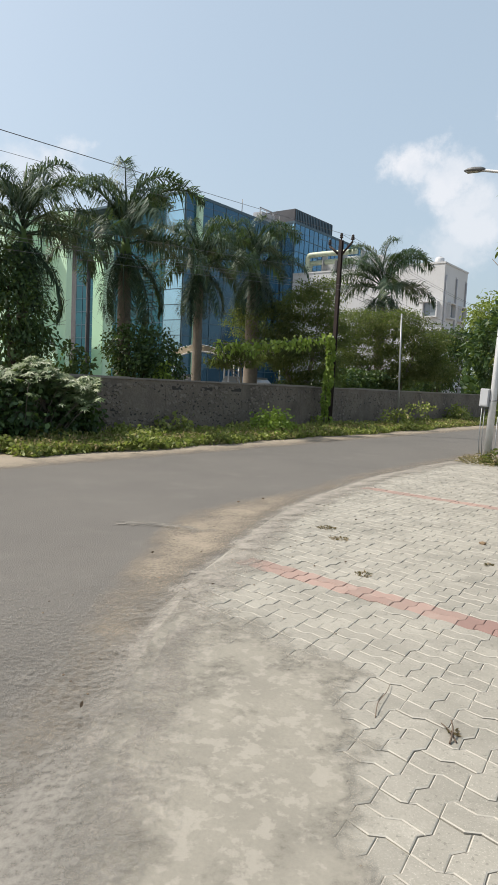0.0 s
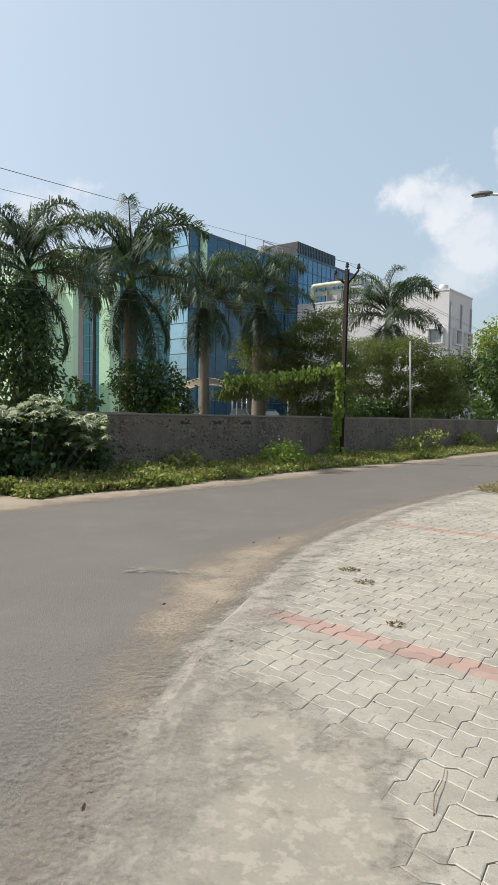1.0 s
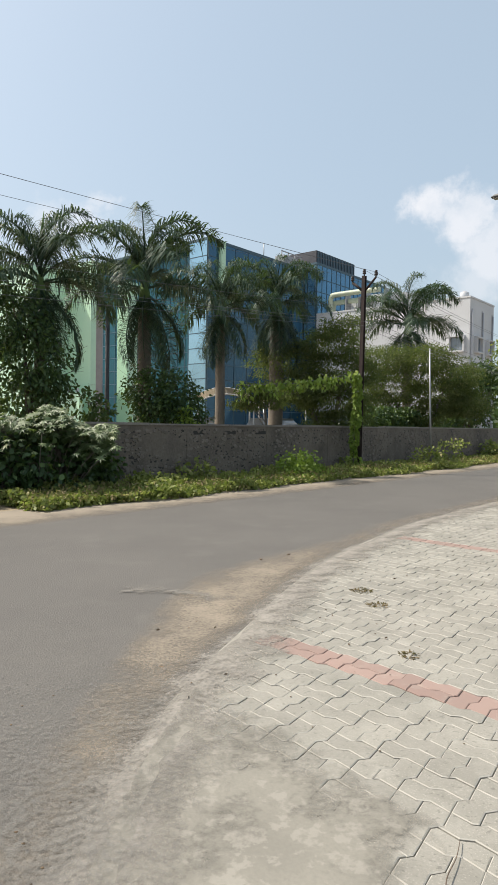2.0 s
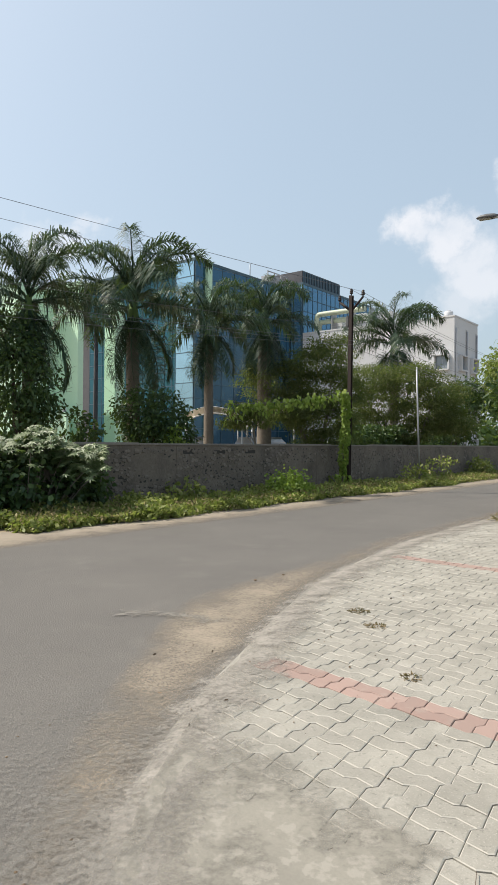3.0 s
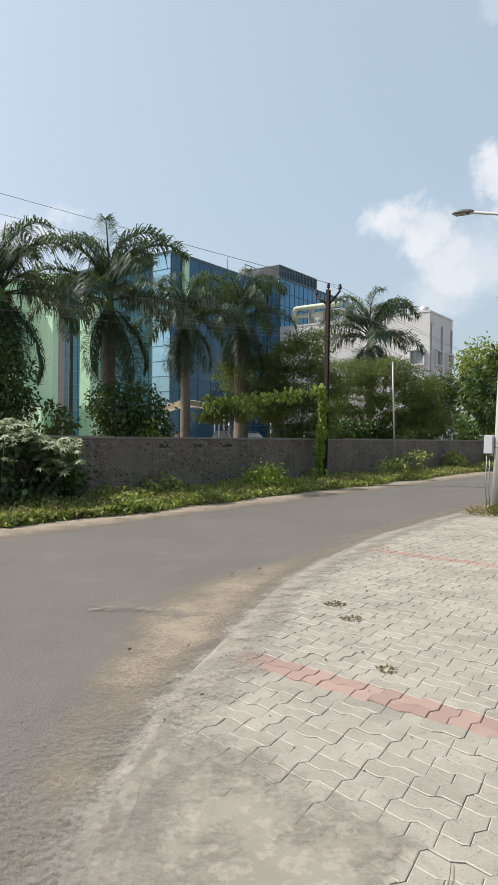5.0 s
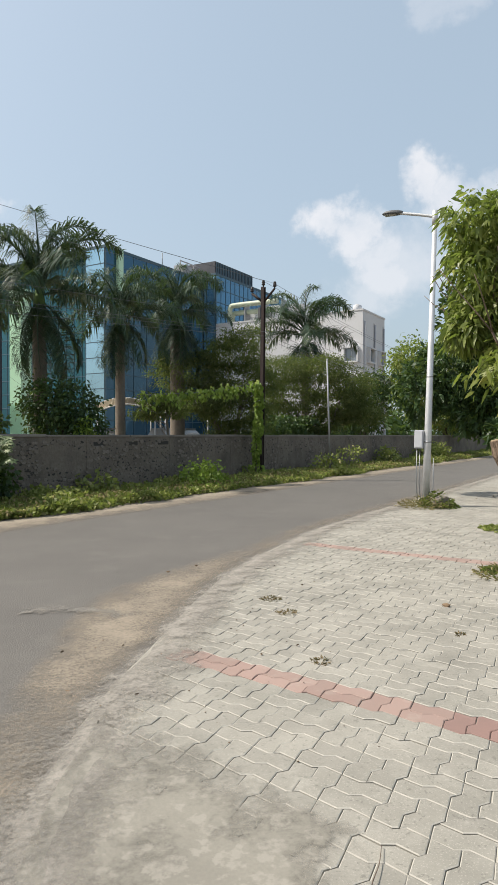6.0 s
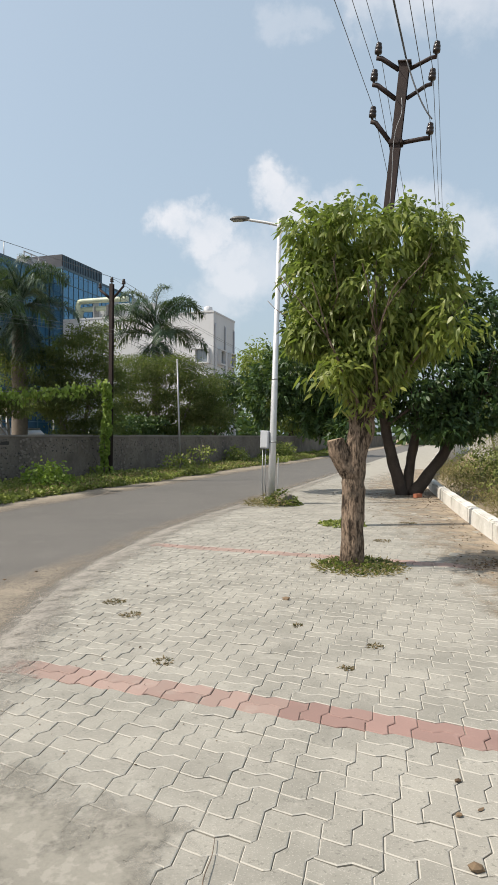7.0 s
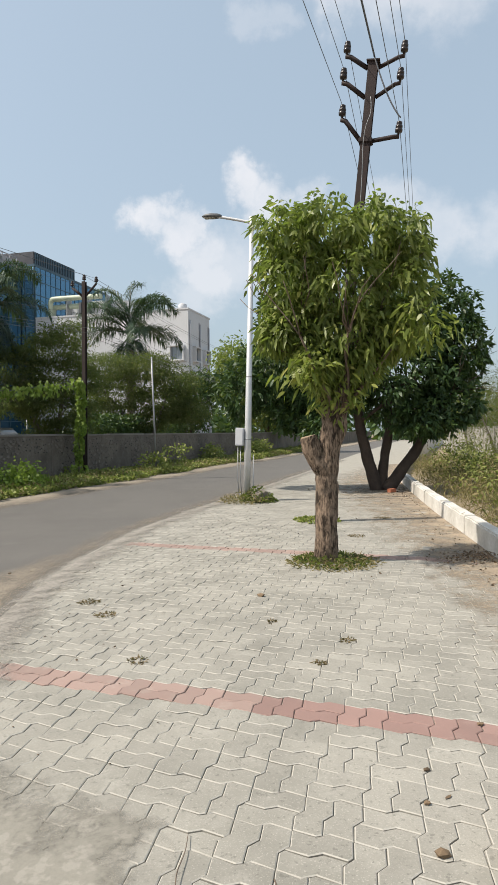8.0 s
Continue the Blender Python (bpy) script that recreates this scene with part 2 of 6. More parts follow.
M = dict(
    soil=surface("soil", (0.30, 0.235, 0.16), (0.17, 0.14, 0.085), (0.38, 0.31, 0.22), grain=35, patch=0.5, bump=0.6, depth=0.02),
    asphalt=surface("asphalt", (0.122, 0.113, 0.102), (0.086, 0.080, 0.073), (0.162, 0.150, 0.134), grain=75, patch=0.5, bump=0.7, depth=0.008, rough=0.8, speck=((0.24, 0.225, 0.20), 130, 0.7)),
    paver=surface("paver", (0.308, 0.29, 0.252), (0.19, 0.181, 0.155), (0.375, 0.353, 0.31), grain=110, patch=1.5, bump=0.25, depth=0.003, vary="object", island=0.07, contrast=0.75, speck=((0.43, 0.405, 0.355), 150, 0.45)),
    paver_far=surface("paver_far", (0.308, 0.29, 0.252), (0.19, 0.181, 0.155), (0.375, 0.353, 0.31), grain=110, patch=1.5, bump=0.25, depth=0.003, vary="island", island=0.07, contrast=0.75, speck=((0.43, 0.405, 0.355), 150, 0.45)),
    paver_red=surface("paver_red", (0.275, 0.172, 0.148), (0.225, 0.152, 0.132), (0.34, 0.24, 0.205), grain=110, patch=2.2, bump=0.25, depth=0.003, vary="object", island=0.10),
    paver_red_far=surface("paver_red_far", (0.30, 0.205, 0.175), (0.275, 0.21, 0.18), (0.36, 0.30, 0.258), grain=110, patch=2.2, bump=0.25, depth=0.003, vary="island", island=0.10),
    bedding=surface("bedding", (0.34, 0.318, 0.272), (0.22, 0.205, 0.175), grain=120, patch=3, bump=0.6),
    apron=overlay("apron", (0.315, 0.292, 0.258), (0.225, 0.207, 0.183), 90, 2.4, bump=0.7, soft=(0.0, 1.15), fray=0.4),
    sand=overlay("sand", (0.30, 0.255, 0.20), (0.22, 0.19, 0.155), 110, 1.1, soft=(0.05, 1.5), fray=0.3),
    gravel=overlay("gravel", (0.25, 0.236, 0.212), (0.165, 0.156, 0.142), 70, 1.4, bump=1.0, fray=0.25),
    grit=overlay("grit", (0.27, 0.25, 0.22), (0.17, 0.16, 0.145), 110, 5.0, bump=0.9),
    cement=overlay("cement", (0.265, 0.248, 0.212), (0.185, 0.174, 0.15), 70, 2.0, bump=0.35, soft=(0.05, 0.75), fray=0.42, dots=0.06),
    # paler than the block: the sunlit glint of the bevels put into colour
    paver_edge_glint=surface("paver_edge_glint", (0.42, 0.398, 0.352), (0.34, 0.32, 0.28), grain=110, patch=3),
    dirt=overlay("dirt", (0.36, 0.295, 0.22), (0.22, 0.175, 0.13), 60, 1.8),
    wall=surface("wall", (0.185, 0.158, 0.130), (0.070, 0.06, 0.05), (0.25, 0.22, 0.185), grain=18, patch=0.9, bump=0.8, depth=0.02, contrast=0.8),
    wall_coping=surface("wall_coping", (0.27, 0.245, 0.22), (0.13, 0.12, 0.11), grain=30, patch=1.5),
    # near-black tone for the shade inside pits and slots
    hole_shade=surface("hole_shade", (0.05, 0.045, 0.04), (0.03, 0.03, 0.03)),
    stone=surface("stone", (0.195, 0.168, 0.142), (0.095, 0.083, 0.072), (0.26, 0.23, 0.20), grain=25, patch=2.0, bump=0.8, depth=0.02, vary="island", island=0.14),
    whitewash=surface("whitewash", (0.64, 0.62, 0.58), (0.36, 0.335, 0.29), (0.78, 0.77, 0.74), grain=30, patch=1.7, bump=0.5, depth=0.008, contrast=0.6),
    grimy=surface("grimy", (0.55, 0.53, 0.48), (0.10, 0.095, 0.085), (0.62, 0.60, 0.55), grain=40, patch=7, bump=0.8, depth=0.008, contrast=1.0),
    oldwall=surface("oldwall", (0.40, 0.385, 0.35), (0.24, 0.22, 0.20), grain=12, patch=0.8, bump=0.5),
    green=surface("green", (0.52, 0.74, 0.56), (0.45, 0.66, 0.50), grain=8, patch=0.25, bump=0.05, rough=0.6, contrast=0.4),
    white=surface("white", (0.575, 0.585, 0.61), (0.49, 0.495, 0.51), grain=6, patch=0.3, bump=0.08, rough=0.7),
    grey=surface("grey", (0.42, 0.42, 0.44), (0.33, 0.33, 0.35), grain=6, patch=0.4, bump=0.1),
    darkgrey=surface("darkgrey", (0.10, 0.10, 0.11), (0.06, 0.06, 0.07), grain=20, patch=1.0, bump=0.1),
    pipe=surface("pipe", (0.50, 0.55, 0.42), (0.36, 0.40, 0.31), grain=12, patch=1.0, bump=0.1, rough=0.5),
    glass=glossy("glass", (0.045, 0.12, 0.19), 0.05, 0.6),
    # same glass made pale: the bright sky's reflection is put into the colour
    glass_sky_lit=glossy("glass_sky_lit", (0.36, 0.56, 0.68), 0.05, 0.9),
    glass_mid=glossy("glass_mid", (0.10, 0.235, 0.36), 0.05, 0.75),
    # same glass made darker for the setback face, which reflects shade
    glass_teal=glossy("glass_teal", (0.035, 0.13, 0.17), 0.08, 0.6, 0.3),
    glass_dark=glossy("glass_dark", (0.22, 0.25, 0.28), 0.1, 0.2),
    mullion=surface("mullion", (0.06, 0.11, 0.15), (0.04, 0.08, 0.11), rough=0.5),
    rust=surface("rust", (0.036, 0.022, 0.020), (0.018, 0.013, 0.013), (0.062, 0.035, 0.028), grain=40, patch=4, rough=0.75, bump=0.3, vary="plain"),
    porcelain=surface("porcelain", (0.035, 0.025, 0.022), (0.02, 0.015, 0.015), rough=0.25, bump=0.0),
    wire=surface("wire", (0.18, 0.18, 0.19), (0.1, 0.1, 0.1), rough=0.5, metal=0.6),
    galv=surface("galv", (0.62, 0.63, 0.64), (0.48, 0.48, 0.48), (0.70, 0.70, 0.71), grain=50, patch=5, rough=0.45, metal=0.35, bump=0.05, vary="plain"),
    lampgrey=surface("lampgrey", (0.12, 0.125, 0.13), (0.08, 0.08, 0.08), rough=0.5, vary="plain"),
    lens=glossy("lens", (0.5, 0.5, 0.48), 0.2),
    bark=surface("bark", (0.165, 0.12, 0.088), (0.055, 0.04, 0.03), (0.24, 0.18, 0.135), grain=38, patch=5, bump=1.0, depth=0.02),
    bark_dark=surface("bark_dark", (0.085, 0.062, 0.048), (0.035, 0.027, 0.022), grain=30, patch=4, bump=1.0, depth=0.02),
    bark_grey=surface("bark_grey", (0.22, 0.19, 0.155), (0.11, 0.095, 0.08), grain=30, patch=3, bump=0.8, depth=0.02),
    ridged=bark_mat("ridged"),
    cut=surface("cut", (0.36, 0.27, 0.18), (0.24, 0.18, 0.12), grain=50, patch=9),
    palmtrunk=surface("palmtrunk", (0.19, 0.16, 0.13), (0.10, 0.085, 0.07), (0.25, 0.215, 0.175), grain=14, patch=2, bump=0.6, depth=0.02),
    crownshaft=surface("crownshaft", (0.12, 0.20, 0.06), (0.08, 0.13, 0.04), grain=10, patch=2),
    palm=leaf_mat("palm", (0.022, 0.050, 0.033), (0.052, 0.092, 0.056), (0.13, 0.16, 0.095), 0.5, 0.15, 0.3),
    mango=leaf_mat("mango", (0.12, 0.155, 0.04), (0.26, 0.30, 0.085), (0.44, 0.45, 0.14), 0.35, 0.42),
    mango_young=leaf_mat("mango_young", (0.15, 0.19, 0.04), (0.26, 0.29, 0.065), (0.34, 0.31, 0.08), 0.4, 0.4),
    deep=leaf_mat("deep", (0.024, 0.052, 0.020), (0.055, 0.098, 0.034), (0.11, 0.17, 0.055), 0.45, 0.22),
    feather=leaf_mat("feather", (0.070, 0.090, 0.030), (0.15, 0.165, 0.052), (0.28, 0.24, 0.085), 0.7, 0.4),
    acacia=leaf_mat("acacia", (0.055, 0.07, 0.03), (0.135, 0.148, 0.056), (0.27, 0.24, 0.11), 0.7, 0.4),
    weed=leaf_mat("weed", (0.15, 0.18, 0.05), (0.32, 0.34, 0.10), (0.45, 0.38, 0.18), 0.55, 0.35),
    vine=leaf_mat("vine", (0.15, 0.23, 0.042), (0.29, 0.385, 0.075), (0.40, 0.45, 0.12), 0.5, 0.4),
    # castor tones are lifted, the third most, to put leaf glints into the colour
    castor=leaf_mat("castor", (0.06, 0.095, 0.035), (0.17, 0.215, 0.10), (0.36, 0.38, 0.22), 0.45, 0.25, 0.4),
    dry=leaf_mat("dry", (0.15, 0.118, 0.058), (0.26, 0.205, 0.098), (0.36, 0.29, 0.15), 0.8, 0.25),
    withered=leaf_mat("withered", (0.13, 0.092, 0.052), (0.20, 0.15, 0.085), (0.28, 0.22, 0.13), 0.8, 0.15),
    scrub=leaf_mat("scrub", (0.065, 0.074, 0.024), (0.14, 0.14, 0.048), (0.24, 0.21, 0.09), 0.7, 0.35),
    litter=surface("litter", (0.15, 0.10, 0.06), (0.07, 0.05, 0.03), (0.25, 0.19, 0.11), grain=30, patch=8, vary="island", island=0.4),
    cream=surface("cream", (0.66, 0.57, 0.42), (0.54, 0.46, 0.34), grain=8, patch=1.0, bump=0.05),
    steel=surface("steel", (0.35, 0.36, 0.37), (0.22, 0.22, 0.22), rough=0.5, metal=0.5),
    carpaint=glossy("carpaint", (0.30, 0.31, 0.33), 0.15, 0.3),
    brickred=surface("brickred", (0.42, 0.15, 0.08), (0.28, 0.10, 0.06), grain=40, patch=6),
)


def chipped(m, pale, scale):
    """Pale chips where the block faces show through a skin of mortar."""
    n, l = m.node_tree.nodes, m.node_tree.links
    p = n["Principled BSDF"]
    pos = n.new("ShaderNodeNewGeometry").outputs["Position"]
    was = p.inputs["Base Color"].links[0].from_socket
    fac = ramp(n, l, noise_node(n, l, pos, scale, 5, 0.6), 0.5, 0.58, 0, 0.5)
    l.new(blend(n, l, fac, was, pale), p.inputs["Base Color"])


chipped(M["cement"], (0.335, 0.312, 0.272), 13.0)


# ---- building helpers ----
def mesh_of(name, bm, material):
    me = bpy.data.meshes.new(name)
    bm.normal_update()
    bm.to_mesh(me)
    bm.free()
    for m in (material if isinstance(material, (list, tuple)) else [material]):
        me.materials.append(m)
    return me


def smooth(me):
    me.polygons.foreach_set("use_smooth", [True] * len(me.polygons))
    return me


def raw(name, verts, faces, material):
    me = bpy.data.meshes.new(name)
    me.from_pydata([tuple(v) for v in verts], [], [tuple(f) for f in faces])
    me.materials.append(material)
    me.update()
    return me


def thing(name, m, label, category, group="", kind=""):
    ob = new(name)
    ob.empty_display_size = 0.2
    ob.matrix_world = m
    return tagged(ob, label, category, group, kind)


def part(name, bm, material, parent, label="", m=None):
    me = bm if isinstance(bm, bpy.types.Mesh) else mesh_of(name, bm, material)
    ob = new(name, me)
    ob.parent = parent
    if m is not None:
        ob.matrix_basis = m
    if label:
        ob["label"] = label
    return ob


def setting(name, bm, material, label, category, m=None, kind="structure"):
    me = bm if isinstance(bm, bpy.types.Mesh) else mesh_of(name, bm, material)
    ob = new(name, me)
    if m is not None:
        ob.matrix_world = m
    return tagged(ob, label, category, "", kind)


def box(bm, x0, x1, y0, y1, z0, z1, bevel=0.0):
    r = bmesh.ops.create_cube(bm, size=1.0)
    vs = r["verts"]
    for v in vs:
        v.co = Vector((x0 + (v.co.x + 0.5) * (x1 - x0), y0 + (v.co.y + 0.5) * (y1 - y0), z0 + (v.co.z + 0.5) * (z1 - z0)))
    if bevel:
        es = list({e for v in vs for e in v.link_edges})
        bmesh.ops.bevel(bm, geom=es, offset=bevel, segments=2, affect="EDGES")
    return bm


def boxes(*rows, bevel=0.0):
    bm = bmesh.new()
    for r in rows:
        box(bm, *r, bevel=bevel)
    return bm


def tube(bm, pts, radii, sides=8, caps=True):
    """A tapering limb through the points."""
    rings = []
    pts = [Vector(p) for p in pts]
    side = None
    for i, p in enumerate(pts):
        d = (pts[min(i + 1, len(pts) - 1)] - pts[max(i - 1, 0)]).normalized()
        if side is None:
            side = d.cross(Vector((0.31, 0.95, 0.05))).normalized()
        side = (side - d * side.dot(d)).normalized()
        up = d.cross(side)
        r = radii[i] if hasattr(radii, "__len__") else radii
        rings.append([bm.verts.new(p + (side * math.cos(a) + up * math.sin(a)) * r) for a in (2 * math.pi * k / sides for k in range(sides))])
    for a, b in zip(rings, rings[1:]):
        for k in range(sides):
            f = bm.faces.new((a[k], a[(k + 1) % sides], b[(k + 1) % sides], b[k]))
            f.smooth = True
    if caps:
        bm.faces.new(rings[0][::-1])
        bm.faces.new(rings[-1])
    return bm


def rough_up(bm, amount, scale):
    for v in bm.verts:
        v.co += noise.noise_vector(v.co * scale) * amount
    return bm


def interp(table, x):
    xs = [a for a, b in table]
    ys = [b for a, b in table]
    return float(np.interp(x, xs, ys))


def leaves(name, places, heads, length, width, material, rng, bend=0.25, shape="long"):
    """One mesh of many leaves. places: (n, 3); heads: the way each leaf points."""
    places, heads = np.asarray(places, float), np.asarray(heads, float)
    k = len(places)
    heads = heads / (np.linalg.norm(heads, axis=1, keepdims=True) + 1e-9)
    other = rng.normal(size=(k, 3))
    side = np.cross(heads, other)
    side /= np.linalg.norm(side, axis=1, keepdims=True) + 1e-9
    nrm = np.cross(side, heads)
    L = (length * rng.uniform(0.6, 1.25, k))[:, None]
    w = (width * rng.uniform(0.7, 1.2, k))[:, None]
    sag = np.array([[0, 0, -1.0]]) * L * bend
    p0 = places
    m1 = places + heads * L * 0.30 + nrm * L * 0.05 + sag * 0.1
    m2 = places + heads * L * 0.65 + nrm * L * 0.04 + sag * 0.45
    tip = places + heads * L + sag
    v = np.stack([p0, m1 + side * w * 0.5, m2 + side * w * 0.42, tip, m2 - side * w * 0.42, m1 - side * w * 0.5], 1).reshape(-1, 3)
    base = (np.arange(k) * 6)[:, None]
    f = np.concatenate([base + [0, 1, 5, 5], base + [1, 2, 4, 5], base + [2, 3, 4, 4]], 1).reshape(-1, 4)
    f = [tuple(dict.fromkeys(r)) for r in f.tolist()]
    return raw(name, v.tolist(), f, material)


def in_blob(rng, k, centre, radius, hollow=0.35):
    """Places in an ellipsoid, thicker towards its skin, and the way outwards."""
    d = rng.normal(size=(k, 3))
    d /= np.linalg.norm(d, axis=1, keepdims=True)
    r = rng.uniform(hollow, 1.0, k) ** 0.6
    return np.asarray(centre) + d * r[:, None] * np.asarray(radius), d


def crown(name, material, rng, blobs, per, length, width, droop=0.6, bend=0.25, clump=0.16, each=9, flat=1.0):
    """Leaves in sprays: each spray a handful of leaves round one twig end."""
    P, H = [], []
    for c, r in blobs:
        vol = max(0.2, float(np.prod(r)) ** (2 / 3))
        k = max(3, int(per * vol))
        p, d = in_blob(rng, k, c, r)
        for q, o in zip(p, d):
            h = rng.normal(size=(each, 3)) * 0.75 + o * 0.6 + np.array([0, 0, -droop])
            P.append(q + rng.normal(size=(each, 3)) * clump * np.array([1, 1, flat]))
            H.append(h)
    return leaves(name, np.concatenate(P), np.concatenate(H), length, width, material, rng, bend)


def catmull(pts, n=6):
    pts = [Vector(p) for p in pts]
    out = []
    for i in range(len(pts) - 1):
        a, b, c, d = pts[max(i - 1, 0)], pts[i], pts[i + 1], pts[min(i + 2, len(pts) - 1)]
        for k in range(n):
            t = k / n
            out.append(0.5 * ((2 * b) + (c - a) * t + (2 * a - 5 * b + 4 * c - d) * t * t + (3 * b - a - 3 * c + d) * t ** 3))
    return out + [pts[-1]]

# ---- ground, road, pavement ----
EDGE = [(-14, -0.5), (-6, -0.5), (-2, -0.62), (-0.4, -0.98), (0.4, -1.25), (0.81, -1.46), (1.06, -1.63), (1.37, -1.85), (1.79, -2.15), (2.12, -2.36), (2.56, -2.6), (3.1, -2.85), (3.65, -3.05), (4.43, -3.38), (5.6, -3.8), (6.75, -4.07), (8.9, -4.42), (11.2, -4.5), (17, -4.5), (25, -4.6), (40, -4.9), (150, -5.5)]
CURB = [(-14, 2.3), (2.0, 1.45), (6.8, 0.76), (7.88, 0.57), (11.43, 0.0), (14.7, -0.476), (19.6, -1.1), (22.0, -1.2), (29, -1.25), (54, -0.47), (78, 1.0), (150, 5)]
FAR_EDGE = -8.95


def edge_u(v):
    return interp(EDGE, v)


def curb_u(v):
    return interp(CURB, v)


bm = bmesh.new()
bmesh.ops.create_grid(bm, x_segments=60, y_segments=60, size=900)
for v in bm.verts:
    v.co.z = -0.03
setting("ground", bm, M["soil"], "dry brown soil with patchy grass reaching the horizon", "ground")


def strip(lo, hi, vs, z, across=6, rim=None):
    """A sheet along the road between two lines, with a 'rim' value that falls to 0 at its sides."""
    verts, faces, rims = [], [], []
    for j, v in enumerate(vs):
        a, b = lo(v), hi(v)
        for i in range(across + 1):
            s = i / across
            verts.append((a + (b - a) * s, v, z(a + (b - a) * s - edge_u(v)) if callable(z) else z))
            rims.append(rim(s, j / (len(vs) - 1)) if rim else 1.0)
    for j in range(len(vs) - 1):
        for i in range(across):
            k = j * (across + 1) + i
            faces.append((k, k + 1, k + across + 2, k + across + 1))
    return verts, faces, rims


def sheet(name, lo, hi, vs, z, material, label, category, rim=None, across=6, kind="structure"):
    verts, faces, rims = strip(lo, hi, vs, z, across, rim)
    me = raw(name, verts, faces, material)
    at = me.attributes.new("rim", "FLOAT", "POINT")
    at.data.foreach_set("value", rims)
    return setting(name, me, material, label, category, RD, kind)


along = [-14 + 0.5 * i for i in range(80)] + [26 + 2 * i for i in range(63)]
sheet("road", lambda v: FAR_EDGE, lambda v: edge_u(v) + 0.05, along, 0.0, M["asphalt"], "worn grey asphalt road dusted with sand", "road")
sheet("road_shoulder", lambda v: FAR_EDGE - 3.0, lambda v: FAR_EDGE, along, -0.012, M["soil"], "sandy verge beside the asphalt road", "verge")
sheet("pavement", lambda v: edge_u(v) + 0.05, lambda v: curb_u(v) + 0.12, along, 0.0215, M["bedding"], "paved footpath of pale interlocking blocks", "pavement")
near_vs = [-2 + 0.25 * i for i in range(130)]


def band_rim(s, t):
    return min(1.0, 1.6 * min(s, 1 - s) * 2)


sheet("sand_drift", lambda v: edge_u(v) - 0.4 - 0.55 * math.exp(-((v - 4.4) / 1.6) ** 2), lambda v: edge_u(v) + 0.1, near_vs, 0.010, M["sand"],
      "drift of tan sand along the edge of the road", "sand", lambda s, t: 0.02 + (0.55 + 0.6 * math.exp(-((t * 32.25 - 6.4) / 2.0) ** 2)) * math.sin(math.pi * min(1, s * 0.95 + 0.03)) ** 0.8, kind="stuff", across=10)
sheet("gravel_dust", lambda v: edge_u(v) - 1.6, lambda v: edge_u(v) + 0.6, [-4 + 0.2 * i for i in range(36)], lambda d: interp([(-0.5, 0.007), (-0.12, 0.016), (0.13, 0.0445)], d), M["gravel"],
      "grey dust and grit spread over the asphalt edge", "grit", lambda s, t: 1.15 * interp([(0, 0), (0.72, 0.95), (0.8, 0.9), (1, 0)], s) * min(1, (1 - t) * 2.2, t * 4), kind="stuff", across=22)
sheet("sand_line", lambda v: FAR_EDGE - 0.75, lambda v: FAR_EDGE + 0.75, along, 0.005, M["sand"], "strip of pale sand at the far road edge", "sand",
      lambda s, t: 0.35 + 1.7 * (1 - s) ** 0.8, kind="stuff", across=8)
SMEAR = [(-3, 0.5), (0.4, -0.1), (1.2, -0.38), (1.57, -0.57), (1.8, -0.68), (2.1, -0.86), (2.42, -1.02), (2.56, -1.35), (2.68, -1.9), (2.8, -2.2)]
sheet("cement_smear", lambda v: edge_u(v) + 0.14, lambda v: interp(SMEAR, v) + 0.08 * noise.noise(Vector((v * 4, 3.0, 0))), [-3 + 0.1 * i for i in range(58)], 0.0385, M["cement"],
      "rough smear of cement dried over the paving blocks", "cement", lambda s, t: 0.05 + 0.75 * min(1, 5.0 * min(s + 0.12, 1 - s)) * min(1, (1 - t) * 9, t * 6), kind="stuff", across=16)
sheet("dirt_strip", lambda v: curb_u(v) - interp([(0, 0.5), (6, 0.9), (9, 1.2), (13, 1.7), (18, 2.3), (30, 1.4)], v), lambda v: curb_u(v) + 0.02, [4 + 0.25 * i for i in range(100)], 0.0335, M["dirt"],
      "brown dirt washed along the foot of the low wall", "dirt", lambda s, t: 0.05 + 0.95 * s ** 0.9, kind="stuff", across=10)

# broken pale streak where the surface has ravelled
def streak():
    verts, faces, rims = [], [], []
    for i in range(25):
        t = i / 24
        x, y = -1.35 + 1.1 * t, 5.68 + 0.10 * math.sin(t * 5) - 0.05 * t
        for k in range(5):
            verts.append((x, y + (k - 2) * 0.075, 0.0115))
            rims.append((0.0, 0.4, 0.62, 0.4, 0.0)[k] * min(1, 5 * min(t, 1 - t)))
    for j in range(24):
        for k in range(4):
            faces.append((j * 5 + k, j * 5 + k + 5, j * 5 + k + 6, j * 5 + k + 1))
    me = raw("grit_streak", verts, faces, M["grit"])
    at = me.attributes.new("rim", "FLOAT", "POINT")
    at.data.foreach_set("value", rims)
    setting("grit_streak", me, None, "pale streak of loose grit across the asphalt", "grit", None, "stuff")


streak()


